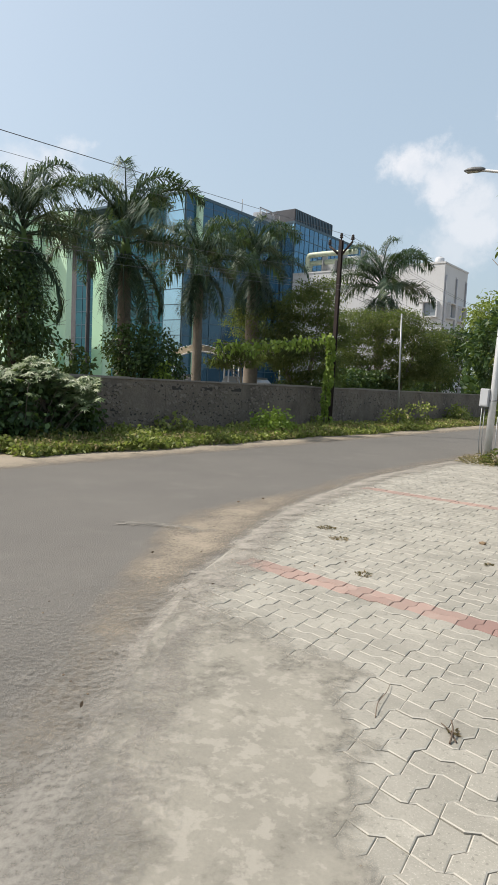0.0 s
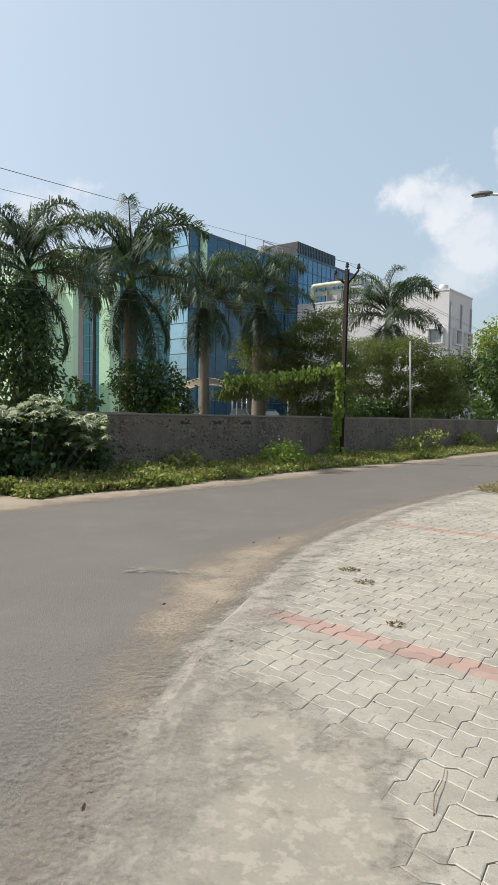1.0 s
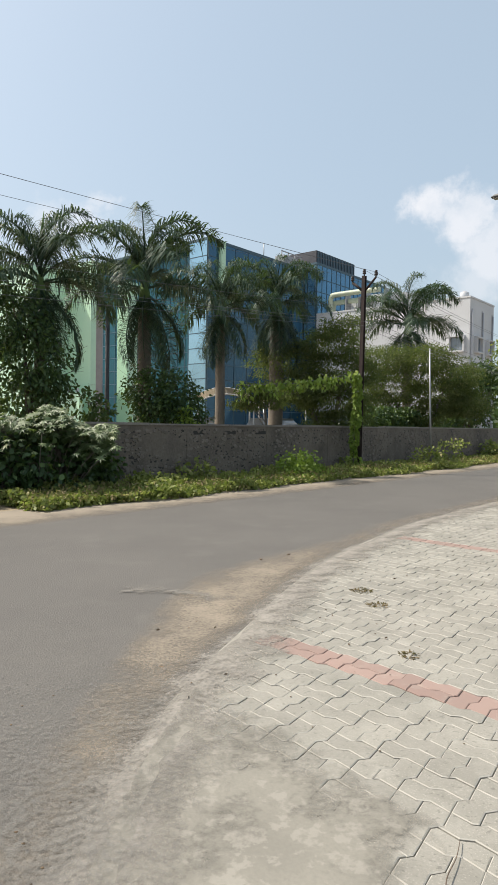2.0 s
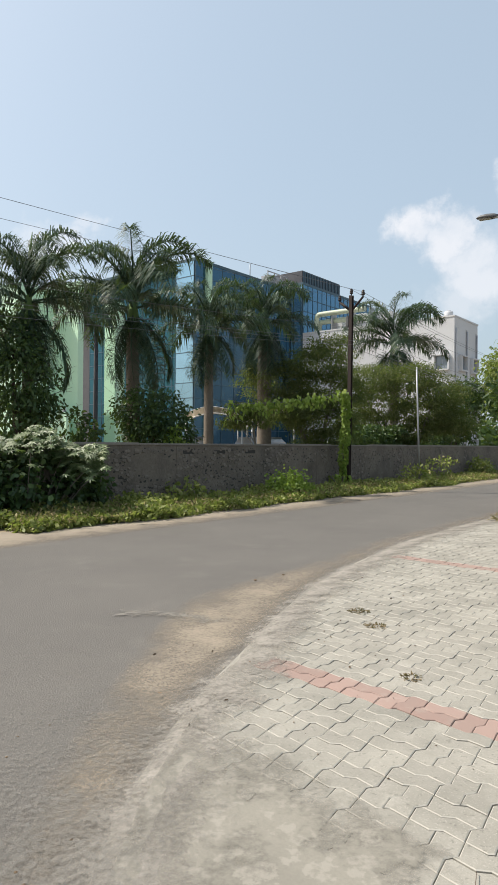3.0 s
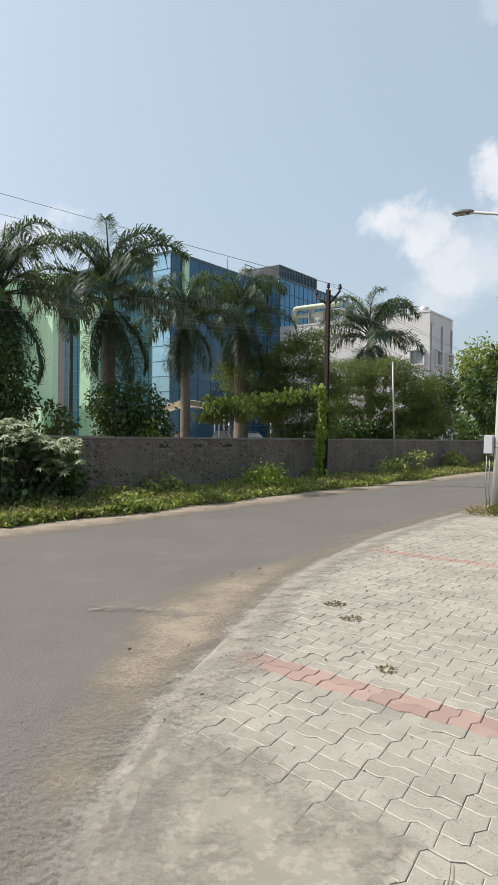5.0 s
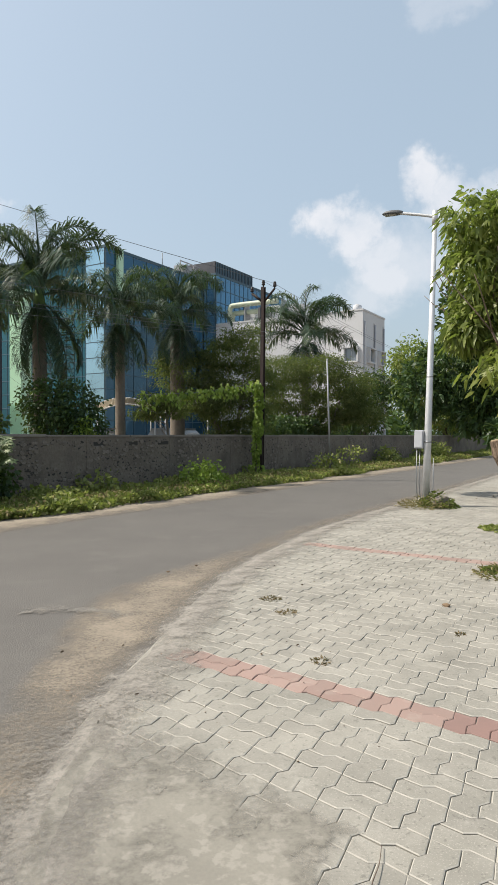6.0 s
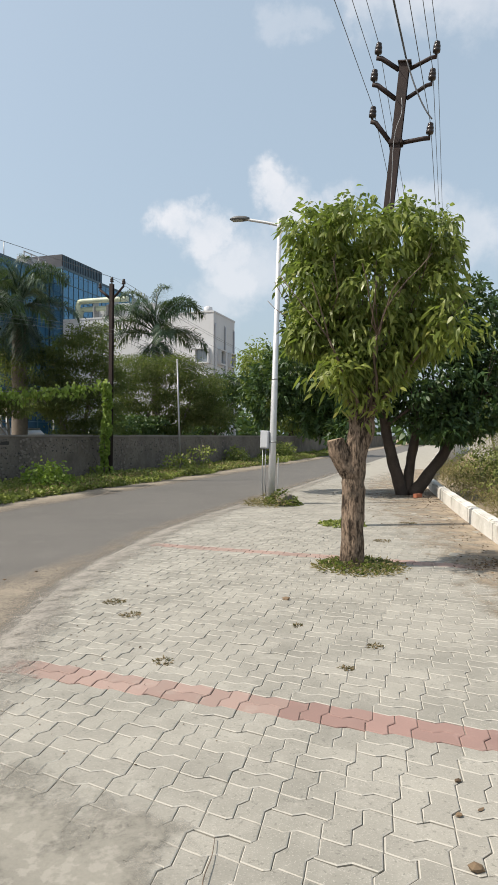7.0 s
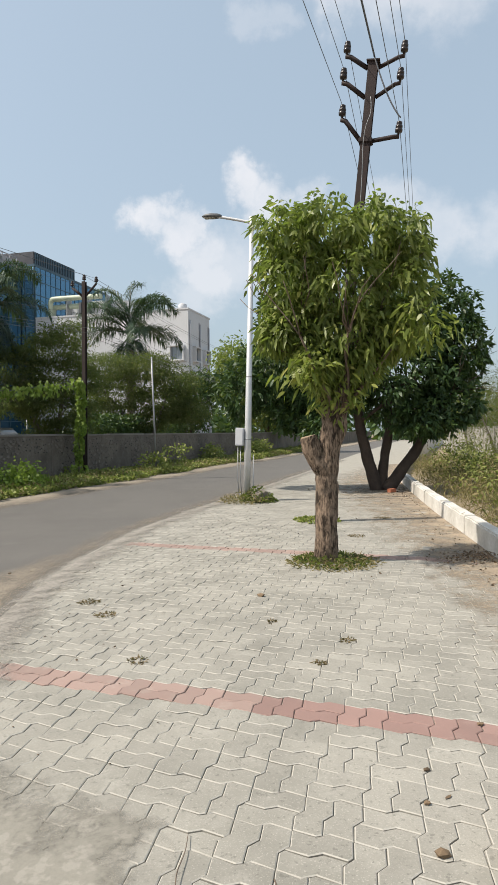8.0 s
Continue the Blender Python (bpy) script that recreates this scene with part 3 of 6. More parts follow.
# thin apron of cement that runs from the blocks down to the asphalt
def apron():
    verts, faces, rims = [], [], []
    cols = ((-0.18, 0.003), (-0.07, 0.008), (0.02, 0.018), (0.11, 0.032), (0.20, 0.0375), (0.30, 0.0395), (0.40, 0.0395), (0.52, 0.039))
    rim = (0.0, 0.22, 0.55, 0.85, 0.8, 0.55, 0.28, 0.0)
    for i in range(300):
        v = -3.0 + 0.12 * i
        e = edge_u(v) + 0.05 * noise.noise(Vector((v * 1.3, 5.0, 0))) + 0.03 * noise.noise(Vector((v * 5.0, 9.0, 0)))
        w = 1.0 + 0.3 * noise.noise(Vector((v * 1.7, 2.0, 0))) + interp([(0, 1.3), (1.8, 0.9), (3.2, 0.0)], v)
        for (x, z), r in zip(cols, rim):
            verts.append((e + x * (w if x < 0 else 1.0), v, z + 0.003 * noise.noise(Vector((v * 6, x * 9, 0)))))
            rims.append(r)
    k = len(cols)
    for j in range(299):
        for i in range(k - 1):
            faces.append((j * k + i, j * k + i + 1, (j + 1) * k + i + 1, (j + 1) * k + i))
    me = smooth(raw("cement_apron", verts, faces, M["apron"]))
    at = me.attributes.new("rim", "FLOAT", "POINT")
    at.data.foreach_set("value", rims)
    setting("cement_apron", me, None, "worn cement apron between paving blocks and asphalt", "cement", RD, "stuff")


apron()


# ---- boundary wall across the road ----
WALL_U, WALL_TOP = -11.2, 1.45


def boundary_wall():
    wall = setting("wall_west", boxes((-0.11, 0.11, -10, 120, -0.03, WALL_TOP - 0.05)), M["wall"], "old rubble boundary wall, dark and stained", "wall", RD @ pose(WALL_U, 0, 0))
    rng = random.Random(8)
    v = -10.0
    while v < 120:
        n = rng.uniform(2.6, 3.2)
        part("coping", boxes((-0.14, 0.14, v, v + n - 0.01, WALL_TOP - 0.05, WALL_TOP + rng.uniform(-0.012, 0.012)), bevel=0.012), M["wall_coping"], wall)
        v += n
    # stones that show through the worn plaster, and pits as flat faces coloured like shade
    verts, faces, holes, hfaces = [], [], [], []
    for k in range(4200):
        y, z = 8 + 34 * rng.random() ** 1.3, rng.uniform(0.05, WALL_TOP - 0.12)
        if noise.noise(Vector((y * 0.35, z * 0.9, 4.0))) < -0.25:
            continue
        pit = rng.random() < 0.45
        r = rng.uniform(0.014, 0.034) if pit else rng.uniform(0.02, 0.055)
        ring = []
        tgt, tf = (holes, hfaces) if pit else (verts, faces)
        x = 0.1115 if pit else 0.118 + rng.uniform(0, 0.012)
        i0 = len(tgt)
        m = 7
        for a in range(m):
            q = r * rng.uniform(0.75, 1.15)
            tgt.append((x, y + q * 1.3 * math.cos(6.283 * a / m), z + q * 0.8 * math.sin(6.283 * a / m)))
        if not pit:
            for a in range(m):
                p = tgt[i0 + a]
                tgt.append((0.10, y + (p[1] - y) * 1.25, z + (p[2] - z) * 1.25))
                tf.append((i0 + a, i0 + m + a, i0 + m + (a + 1) % m, i0 + (a + 1) % m))
        tf.append(tuple(range(i0, i0 + m)))
    ob = part("stones", raw("stones", verts, faces, M["stone"]), None, wall, "worn grey rubble stones")
    ob["kind"] = "stuff"
    ob = part("pits", raw("pits", holes, hfaces, M["hole_shade"]), None, wall, "small pits drawn as flat dark patches of shade")
    ob["kind"] = "stuff"
    # slots are dark strips on the face, shade by colour, not cut in
    for v in (11.2, 12.35, 13.6):
        part("slot", boxes((0.06, 0.113, v, v + 0.42, 1.19, 1.28)), M["hole_shade"], wall, "weep slot below the coping, its shade drawn as a dark strip")
    for v in [11 + 3.05 * i for i in range(24)]:
        part("pier", boxes((0.10, 0.116, v, v + 0.23, -0.03, WALL_TOP - 0.06), bevel=0.01), M["wall"], wall)


boundary_wall()


# ---- low whitewashed wall beside the footpath ----
def low_wall():
    base = setting("low_wall", boxes((0.02, 0.2, 1.9, 2.2, -0.03, 0.0)), M["oldwall"], "low whitewashed kerb wall with flaking paint", "low wall", RD)
    v, rng = 2.0, random.Random(3)
    while v < 70:
        n = 1.9 if v < 24 else 3.0
        a, b = curb_u(v), curb_u(v + n)
        h = 0.29 if v < 23 else min(0.8, 0.29 + (v - 23) * 0.05)
        bm = boxes((0, 0.17, 0, math.hypot(n, b - a) - 0.012, -0.05, h), bevel=0.02)
        bmesh.ops.subdivide_edges(bm, edges=[e for e in bm.edges if e.calc_length() > 0.5], cuts=5)
        rough_up(bm, 0.012, 3.0 + rng.random())
        part("block", bm, M["whitewash"], base, "", pose(a, v, 0, 0, 0, math.degrees(math.atan2(a - b, n))))
        v += n


low_wall()


# ---- buildings ----
def facade(parent, along_v, fixed, lo, hi, z0, z1, step, floor, out, pane_mat, name="pane"):
    """A curtain wall: panes set in slim mullions. along_v: it runs along the road at u = fixed, else across at v = fixed. out: +1 or -1, the way it faces."""
    n, k = max(1, round((hi - lo) / step)), max(1, round((z1 - z0) / floor))
    w, h = (hi - lo) / n, (z1 - z0) / k
    pane = boxes((-0.03, 0.03, 0.03, w - 0.03, 0.03, h - 0.03))
    me = mesh_of("pane", pane, pane_mat)
    turn = 0 if along_v else 90
    for i in range(n):
        for j in range(k):
            if along_v:
                m = pose(fixed, lo + i * w, z0 + j * h, 0, 0, random.uniform(-0.25, 0.25))
            else:
                m = pose(lo + (i + 1) * w, fixed, z0 + j * h, 0, 0, 90 + random.uniform(-0.25, 0.25))
            part(name, me, None, parent, "", m)
    bm = bmesh.new()
    for i in range(n + 1):
        c = lo + i * w
        if along_v:
            box(bm, fixed - 0.05, fixed + 0.06 * out + 0.001, c - 0.025, c + 0.025, z0, z1)
        else:
            box(bm, c - 0.025, c + 0.025, fixed - 0.05, fixed + 0.06 * out + 0.001, z0, z1)
    for j in range(k + 1):
        c = z0 + j * h
        if along_v:
            box(bm, fixed - 0.05, fixed + 0.055 * out, lo, hi, c - 0.03, c + 0.03)
        else:
            box(bm, lo, hi, fixed - 0.05, fixed + 0.055 * out, c - 0.03, c + 0.03)
    part("mullions", bm, M["mullion"], parent, "slim dark mullions")


GLASS_M = RD @ Matrix.Translation((0, 0, -0.58)) @ Matrix.Scale(1.4, 4)


def glass_building():
    b = thing("office_building", GLASS_M, "blue mirror-glass office block with a pale green fin", "building")
    part("wall", boxes((-37.05, -35.15, 36.65, 38.1, -0.03, 15.75), (-58, -35.15, 38.1, 50.5, -0.03, 15.75)), M["darkgrey"], b)
    part("roof", boxes((-58, -35.0, 36.5, 50.4, 15.75, 15.95)), M["mullion"], b)
    # tone changes by facing: pale return with sky reflection in colour, darker setback
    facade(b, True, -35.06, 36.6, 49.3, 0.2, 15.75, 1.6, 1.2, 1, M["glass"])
    facade(b, False, 36.56, -37.1, -35.1, 0.2, 15.75, 2.0, 1.2, -1, M["glass_sky_lit"])
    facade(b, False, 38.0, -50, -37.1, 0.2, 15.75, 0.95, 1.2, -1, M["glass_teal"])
    part("fin", boxes((-35.1, -34.75, 37.75, 38.3, 0, 15.9), bevel=0.03), M["green"], b, "pale green concrete fin")
    c = thing("office_wing", GLASS_M, "taller blue glass wing with plant on its roof", "building")
    part("wall", boxes((-58, -33.75, 49.55, 62.4, -0.03, 16.2)), M["darkgrey"], c)
    part("roof", boxes((-58, -33.6, 49.4, 62.5, 16.2, 16.4)), M["mullion"], c)
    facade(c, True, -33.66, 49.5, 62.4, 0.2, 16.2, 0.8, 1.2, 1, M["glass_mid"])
    facade(c, False, 49.46, -36.5, -33.7, 0.2, 16.2, 0.8, 1.2, -1, M["glass_sky_lit"])
    plant = part("roof_plant", boxes((-38.5, -34.2, 50.2, 57.0, 16.4, 17.75), bevel=0.05), M["darkgrey"], c, "dark louvred plant room")
    for i in range(24):
        part("slat", boxes((-34.19, -34.13, 50.3 + i * 0.28, 50.42 + i * 0.28, 16.5, 17.65)), M["mullion"], plant)
    bm = bmesh.new()
    for v in (46.6, 47.6, 48.6, 49.6):
        box(bm, -35.6, -35.53, v, v + 0.07, 15.9, 17.2)
    box(bm, -35.6, -35.53, 46.6, 49.67, 17.1, 17.18)
    box(bm, -35.6, -35.53, 46.6, 49.67, 16.5, 16.58)
    box(bm, -36.6, -35.6, 47.0, 49.0, 15.9, 16.9)
    part("rail", bm, M["grey"], c, "grey roof rail and duct")
    part("mast", tube(bmesh.new(), [(-36, 44.6, 15.9), (-36, 44.6, 17.4)], 0.04, 6), M["steel"], b)


glass_building()


def green_building():
    b = thing("green_building", RD, "pale green rendered building with an added shadow-casting wing", "building")
    u1, v0 = -32.7, 24.0
    bm = bmesh.new()
    pts = [(u1 - 16, 0), (u1, 0), (u1, 11.2), (u1 - 16, 11.2)]
    fa = [bm.verts.new((p[0], v0, p[1])) for p in pts]
    fb = [bm.verts.new((p[0], v0 + 0.4, p[1])) for p in pts]
    bm.faces.new(fa)
    bm.faces.new(fb[::-1])
    for i in range(len(pts)):
        j = (i + 1) % len(pts)
        bm.faces.new((fa[j], fa[i], fb[i], fb[j]))
    bmesh.ops.recalc_face_normals(bm, faces=bm.faces)
    part("wall", bm, M["green"], b)
    # added mass, placed so that its shadow crosses the main wall diagonally
    part("side_wall", boxes((u1 - 16, u1 - 2.3, v0 - 2.6, v0 - 0.01, 0, 11.0), bevel=0.03), M["green"], b, "added pale green wall that casts the diagonal shadow")
    part("parapet", boxes((u1 - 6, u1 + 0.6, v0 - 1.2, v0 - 0.95, 0, 3.2), bevel=0.03), M["green"], b, "low pale green wall")
    part("pillar", boxes((-34.25, -33.1, 27.2, 28.0, 0, 10.6), bevel=0.04), M["green"], b, "tall pale green pillar")
    for u in (-33.6, -32.6):
        part("lamp", boxes((u, u + 0.2, v0 - 1.15, v0 - 0.98, 3.2, 3.45), bevel=0.03), M["white"], b, "small white parapet lamp")


green_building()


def white_building():
    b = thing("white_building", RD, "white rendered block with boxed windows", "building")
    u1, v0, top = -27.0, 69.2, 15.6
    part("wall", boxes((u1 - 20, u1, v0, v0 + 7.2, -0.03, top)), M["white"], b)
    part("parapet", boxes((u1 - 0.3, u1 + 0.06, v0 - 0.06, v0 + 7.3, top, top + 0.18)), M["white"], b)
    part("parapet", boxes((u1 - 20, u1 - 0.3, v0 - 0.06, v0 + 0.2, top, top + 0.18)), M["white"], b)
    for j in range(4):
        z = 0.6 + 3.1 * j
        for i, v in enumerate((1.5, 5.0)):
            w = part("window", boxes((u1 - 0.01, u1 + 0.42, v0 + v - 0.15, v0 + v + 1.65, z - 0.15, z), (u1 - 0.01, u1 + 0.42, v0 + v - 0.15, v0 + v + 1.65, z + 1.5, z + 1.65),
                     (u1 - 0.01, u1 + 0.42, v0 + v - 0.15, v0 + v, z, z + 1.5), (u1 - 0.01, u1 + 0.42, v0 + v + 1.5, v0 + v + 1.65, z, z + 1.5)), M["white"], b, "projecting white window box")
            for q in range(2):
                part("pane", boxes((u1 + 0.005, u1 + 0.03, v0 + v + 0.02 + q * 0.74, v0 + v + 0.72 + q * 0.74, z + 0.02, z + 1.48)), M["glass_dark"], w)
        for u in (-2.1,):
            w = part("window", boxes((u1 + u - 0.15, u1 + u + 1.65, v0 - 0.42, v0 + 0.01, z - 0.15, z), (u1 + u - 0.15, u1 + u + 1.65, v0 - 0.42, v0 + 0.01, z + 1.5, z + 1.65),
                     (u1 + u - 0.15, u1 + u, v0 - 0.42, v0 + 0.01, z, z + 1.5), (u1 + u + 1.5, u1 + u + 1.65, v0 - 0.42, v0 + 0.01, z, z + 1.5)), M["white"], b, "projecting white window box")
            for q in range(2):
                part("pane", boxes((u1 + u + 0.02 + q * 0.74, u1 + u + 0.72 + q * 0.74, v0 - 0.03, v0 - 0.005, z + 0.02, z + 1.48)), M["glass_dark"], w)
    for v in (0.35, 3.6, 6.7):
        part("downpipe", tube(bmesh.new(), [(u1 + 0.12, v0 + v, 0), (u1 + 0.12, v0 + v, top - 1.2)], 0.08, 8), M["grey"], b, "grey drain pipe")
    for v in (3.6, 6.7):
        part("groove", boxes((u1 - 0.01, u1 + 0.012, v0 + v - 0.2, v0 + v + 0.2, 10.0, top - 1.0)), M["grey"], b)
    t = thing("roof_tank", RD @ pose(u1 - 1.3, v0 + 1.6, top), "small white roof water tank", "water tank")
    part("body", tube(bmesh.new(), [(0, 0, 0), (0, 0, 0.85), (0, 0, 0.95)], [0.5, 0.5, 0.4], 16), M["white"], t)
    part("lid", tube(bmesh.new(), [(0, 0, 0.95), (0, 0, 1.05)], [0.25, 0.22], 12), M["grey"], t)
    part("penthouse", boxes((u1 - 15, u1 - 8.5, v0 + 2.2, v0 + 6, top, top + 2.0), bevel=0.04), M["white"], b, "white stair house")
    part("mast", tube(bmesh.new(), [(u1 - 8.2, v0 + 2, top), (u1 - 8.2, v0 + 2, top + 3.2)], 0.05, 6), M["steel"], b)
    p = thing("roof_pipework", RD @ pose(u1 - 18.6, v0 + 0.8, top), "large pale green cooling pipes on a roof", "pipework")
    for k, (h, y) in enumerate(((2.5, 0.3), (1.6, 0.9))):
        path = [(0, y, 0), (0, y, h - 0.6), (0.18, y, h - 0.15), (0.6, y, h), (4.0 + k, y, h), (7 - k, y, h - 0.05)]
        part("pipe", tube(bmesh.new(), catmull(path, 4), 0.33, 12), M["pipe"], p)
    for u in (2.2, 5.0, 7.6):
        part("support", boxes((u, u + 0.14, 0.2, 1.4, 0, 2.6)), M["steel"], p)
    for u in (1.2, 4.6, 7.0):
        part("cooling_unit", boxes((u, u + 1.7, 1.8, 3.6, 0, 2.0 + 0.3 * (u > 4)), bevel=0.06), M["white"], p, "boxy white cooling unit")


white_building()

# ---- poles, lamp, wires ----
def i_beam(h, w, d, t=0.014):
    return boxes((-w / 2, w / 2, -d / 2, -d / 2 + t, 0, h), (-w / 2, w / 2, d / 2 - t, d / 2, 0, h), (-t / 2, t / 2, -d / 2 + t, d / 2 - t, 0, h))


def insulator():
    prof = [(0.018, -0.07), (0.018, 0.0), (0.055, 0.005), (0.06, 0.045), (0.038, 0.055), (0.055, 0.07), (0.055, 0.10), (0.034, 0.11), (0.046, 0.125), (0.042, 0.155), (0.015, 0.17)]
    return tube(bmesh.new(), [(0, 0, z) for r, z in prof], [r for r, z in prof], 10)


def power_pole():
    p = thing("power_pole", look((0, 0, 0), (0, 1, 0)), "leaning rusty steel power pole with six insulator arms", "power pole", "power poles beside the footpath")
    h = 7.16
    part("shaft", i_beam(h, 0.145, 0.13), M["rust"], p)
    ins = smooth(mesh_of("insulator", insulator(), M["porcelain"]))
    part("cap", boxes((-0.10, 0.10, -0.09, 0.09, h, h + 0.02)), M["rust"], p)
    ends = []
    for z, spans in ((h - 0.08, ((-0.44, 0.20), (0.46, 0.16))), (h - 0.52, ((-0.46, 0.24), (0.44, 0.20))), (h - 1.18, ((-0.42, 0.34), (0.50, 0.06)))):
        for x, rise in spans:
            s = 1 if x > 0 else -1
            arm = part("arm", tube(bmesh.new(), [(s * 0.08, 0, z), (x * 0.82, 0, z + rise * 0.92), (x, 0, z + rise)], 0.036, 4), M["rust"], p)
            part("insulator", ins, None, arm, "dark glazed pin insulator", pose(x * 0.97, 0, z + rise + 0.06))
            ends.append((x * 0.97, z + rise + 0.2))
    part("clamp", boxes((-0.105, 0.105, -0.09, 0.09, h - 1.22, h - 1.15), bevel=0.01), M["rust"], p)
    part("earth_wire", tube(bmesh.new(), catmull([(0.02, -0.1, h - 0.55), (0.05, -0.13, h - 0.8), (-0.02, -0.12, h - 1.2), (0.03, -0.1, h - 2.5), (0.03, -0.1, 0.1)], 5), 0.005, 5), M["steel"], p)
    return p, ends


pole, pole_ends = power_pole()
POLE_U, POLE_V = -1.74, 10.5
lean = 6.2
pole.matrix_world = Matrix.Translation(W(POLE_U, POLE_V)) @ pose(0, 0, 0, 0, 0, ROAD_TURN) @ pose(0, 0, 0, 0.8, lean)
FAR_M, BACK_M = RD @ pose(-1.5, 52, 0), RD @ pose(-2.2, -32, 0)
pole_m = pole.matrix_world.copy()
far_pole = copy_thing(pole, FAR_M)
back_pole = copy_thing(pole, BACK_M)


def wire(name, a, b, sag, r=0.005, label="thin sagging overhead wire"):
    a, b = Vector(a), Vector(b)
    pts = [a.lerp(b, i / 22) - Vector((0, 0, sag * 4 * (i / 22) * (1 - i / 22))) for i in range(23)]
    return tagged(new(name, mesh_of(name, tube(bmesh.new(), pts, r, 5), M["wire"])), label, "wire", "overhead wires")


for x, z in pole_ends:
    top = pole_m @ Vector((x, 0, z))
    wire("overhead_wire", top, FAR_M @ Vector((x, 0, z)), 0.55)
    wire("overhead_wire", top, BACK_M @ Vector((x, 0, z)), 0.55)
q0 = pole_m @ Vector((0.02, -0.1, 7.2))
wire("service_cable", q0, pole_m @ Vector((0.5, -0.05, 6.3)), 0.12, 0.012, "slack dark cable between the pole arms")
wire("service_cable", q0, BACK_M @ Vector((0, 0, 7.2)), 0.5, 0.015, "thick twisted overhead cable")


def vine_pole():
    p = thing("vine_pole", RD @ pose(-10.6, 18.2, 0, 0, 0.5), "slim rusty power pole with a creeper climbing it", "power pole")
    part("shaft", i_beam(6.2, 0.115, 0.115), M["rust"], p)
    ins = smooth(mesh_of("insulator", insulator(), M["porcelain"]))
    for x, rise in ((-0.42, 0.28), (0.42, 0.36)):
        s = 1 if x > 0 else -1
        arm = part("arm", tube(bmesh.new(), [(s * 0.06, 0, 5.75), (x, 0, 5.75 + rise)], 0.045, 4), M["rust"], p)
        part("insulator", ins, None, arm, "", pose(x, 0, 5.8 + rise))
    part("insulator", ins, None, p, "", pose(0, 0, 6.25))
    part("cable_box", boxes((-0.16, -0.06, -0.07, 0.07, 5.2, 5.55), bevel=0.015), M["lampgrey"], p, "dark cable box")
    return p


vine_pole()
for du, z, sag in ((-0.42, 6.2, 0.1), (0.42, 6.28, 0.12), (0.0, 6.42, 0.1), (-0.38, 4.75, 0.25), (0.38, 4.72, 0.3), (-0.27, 5.25, 0.35), (0.27, 4.6, 0.4)):
    wire("roadside_wire", W(-10.6 + du, 18.2, z), W(-10.6 + du, -14, z - 1.7), sag, 0.0042)
    wire("roadside_wire", W(-10.6 + du, 18.2, z), W(-12.2 + du, 54, z), 0.5, 0.006)


def slim_pole():
    p = thing("slim_pole", Matrix.Translation((5.6, 23.7, 0)) @ pose(0, 0, 0, 0, -1.8), "thin galvanised pole standing in roadside weeds", "pole")
    part("tube", smooth(mesh_of("tube", tube(bmesh.new(), [(0, 0, 0), (0, 0, 4.24)], [0.034, 0.028], 10), M["steel"])), None, p)
    part("cap", tube(bmesh.new(), [(0, 0, 4.24), (0, 0, 4.28)], [0.032, 0.02], 10), M["galv"], p)


slim_pole()


def side_pole():
    # a dark service pole behind the boundary wall, by the green building
    p = thing("service_pole", Matrix.Translation((-4.75, 18.2, 0)), "dark slim service pole with a short crossarm behind the wall", "pole")
    part("shaft", tube(bmesh.new(), [(0, 0, 0), (0, 0, 4.75)], [0.07, 0.055], 8), M["darkgrey"], p)
    part("crossarm", boxes((-0.28, 0.12, -0.03, 0.03, 4.68, 4.74)), M["darkgrey"], p)


side_pole()


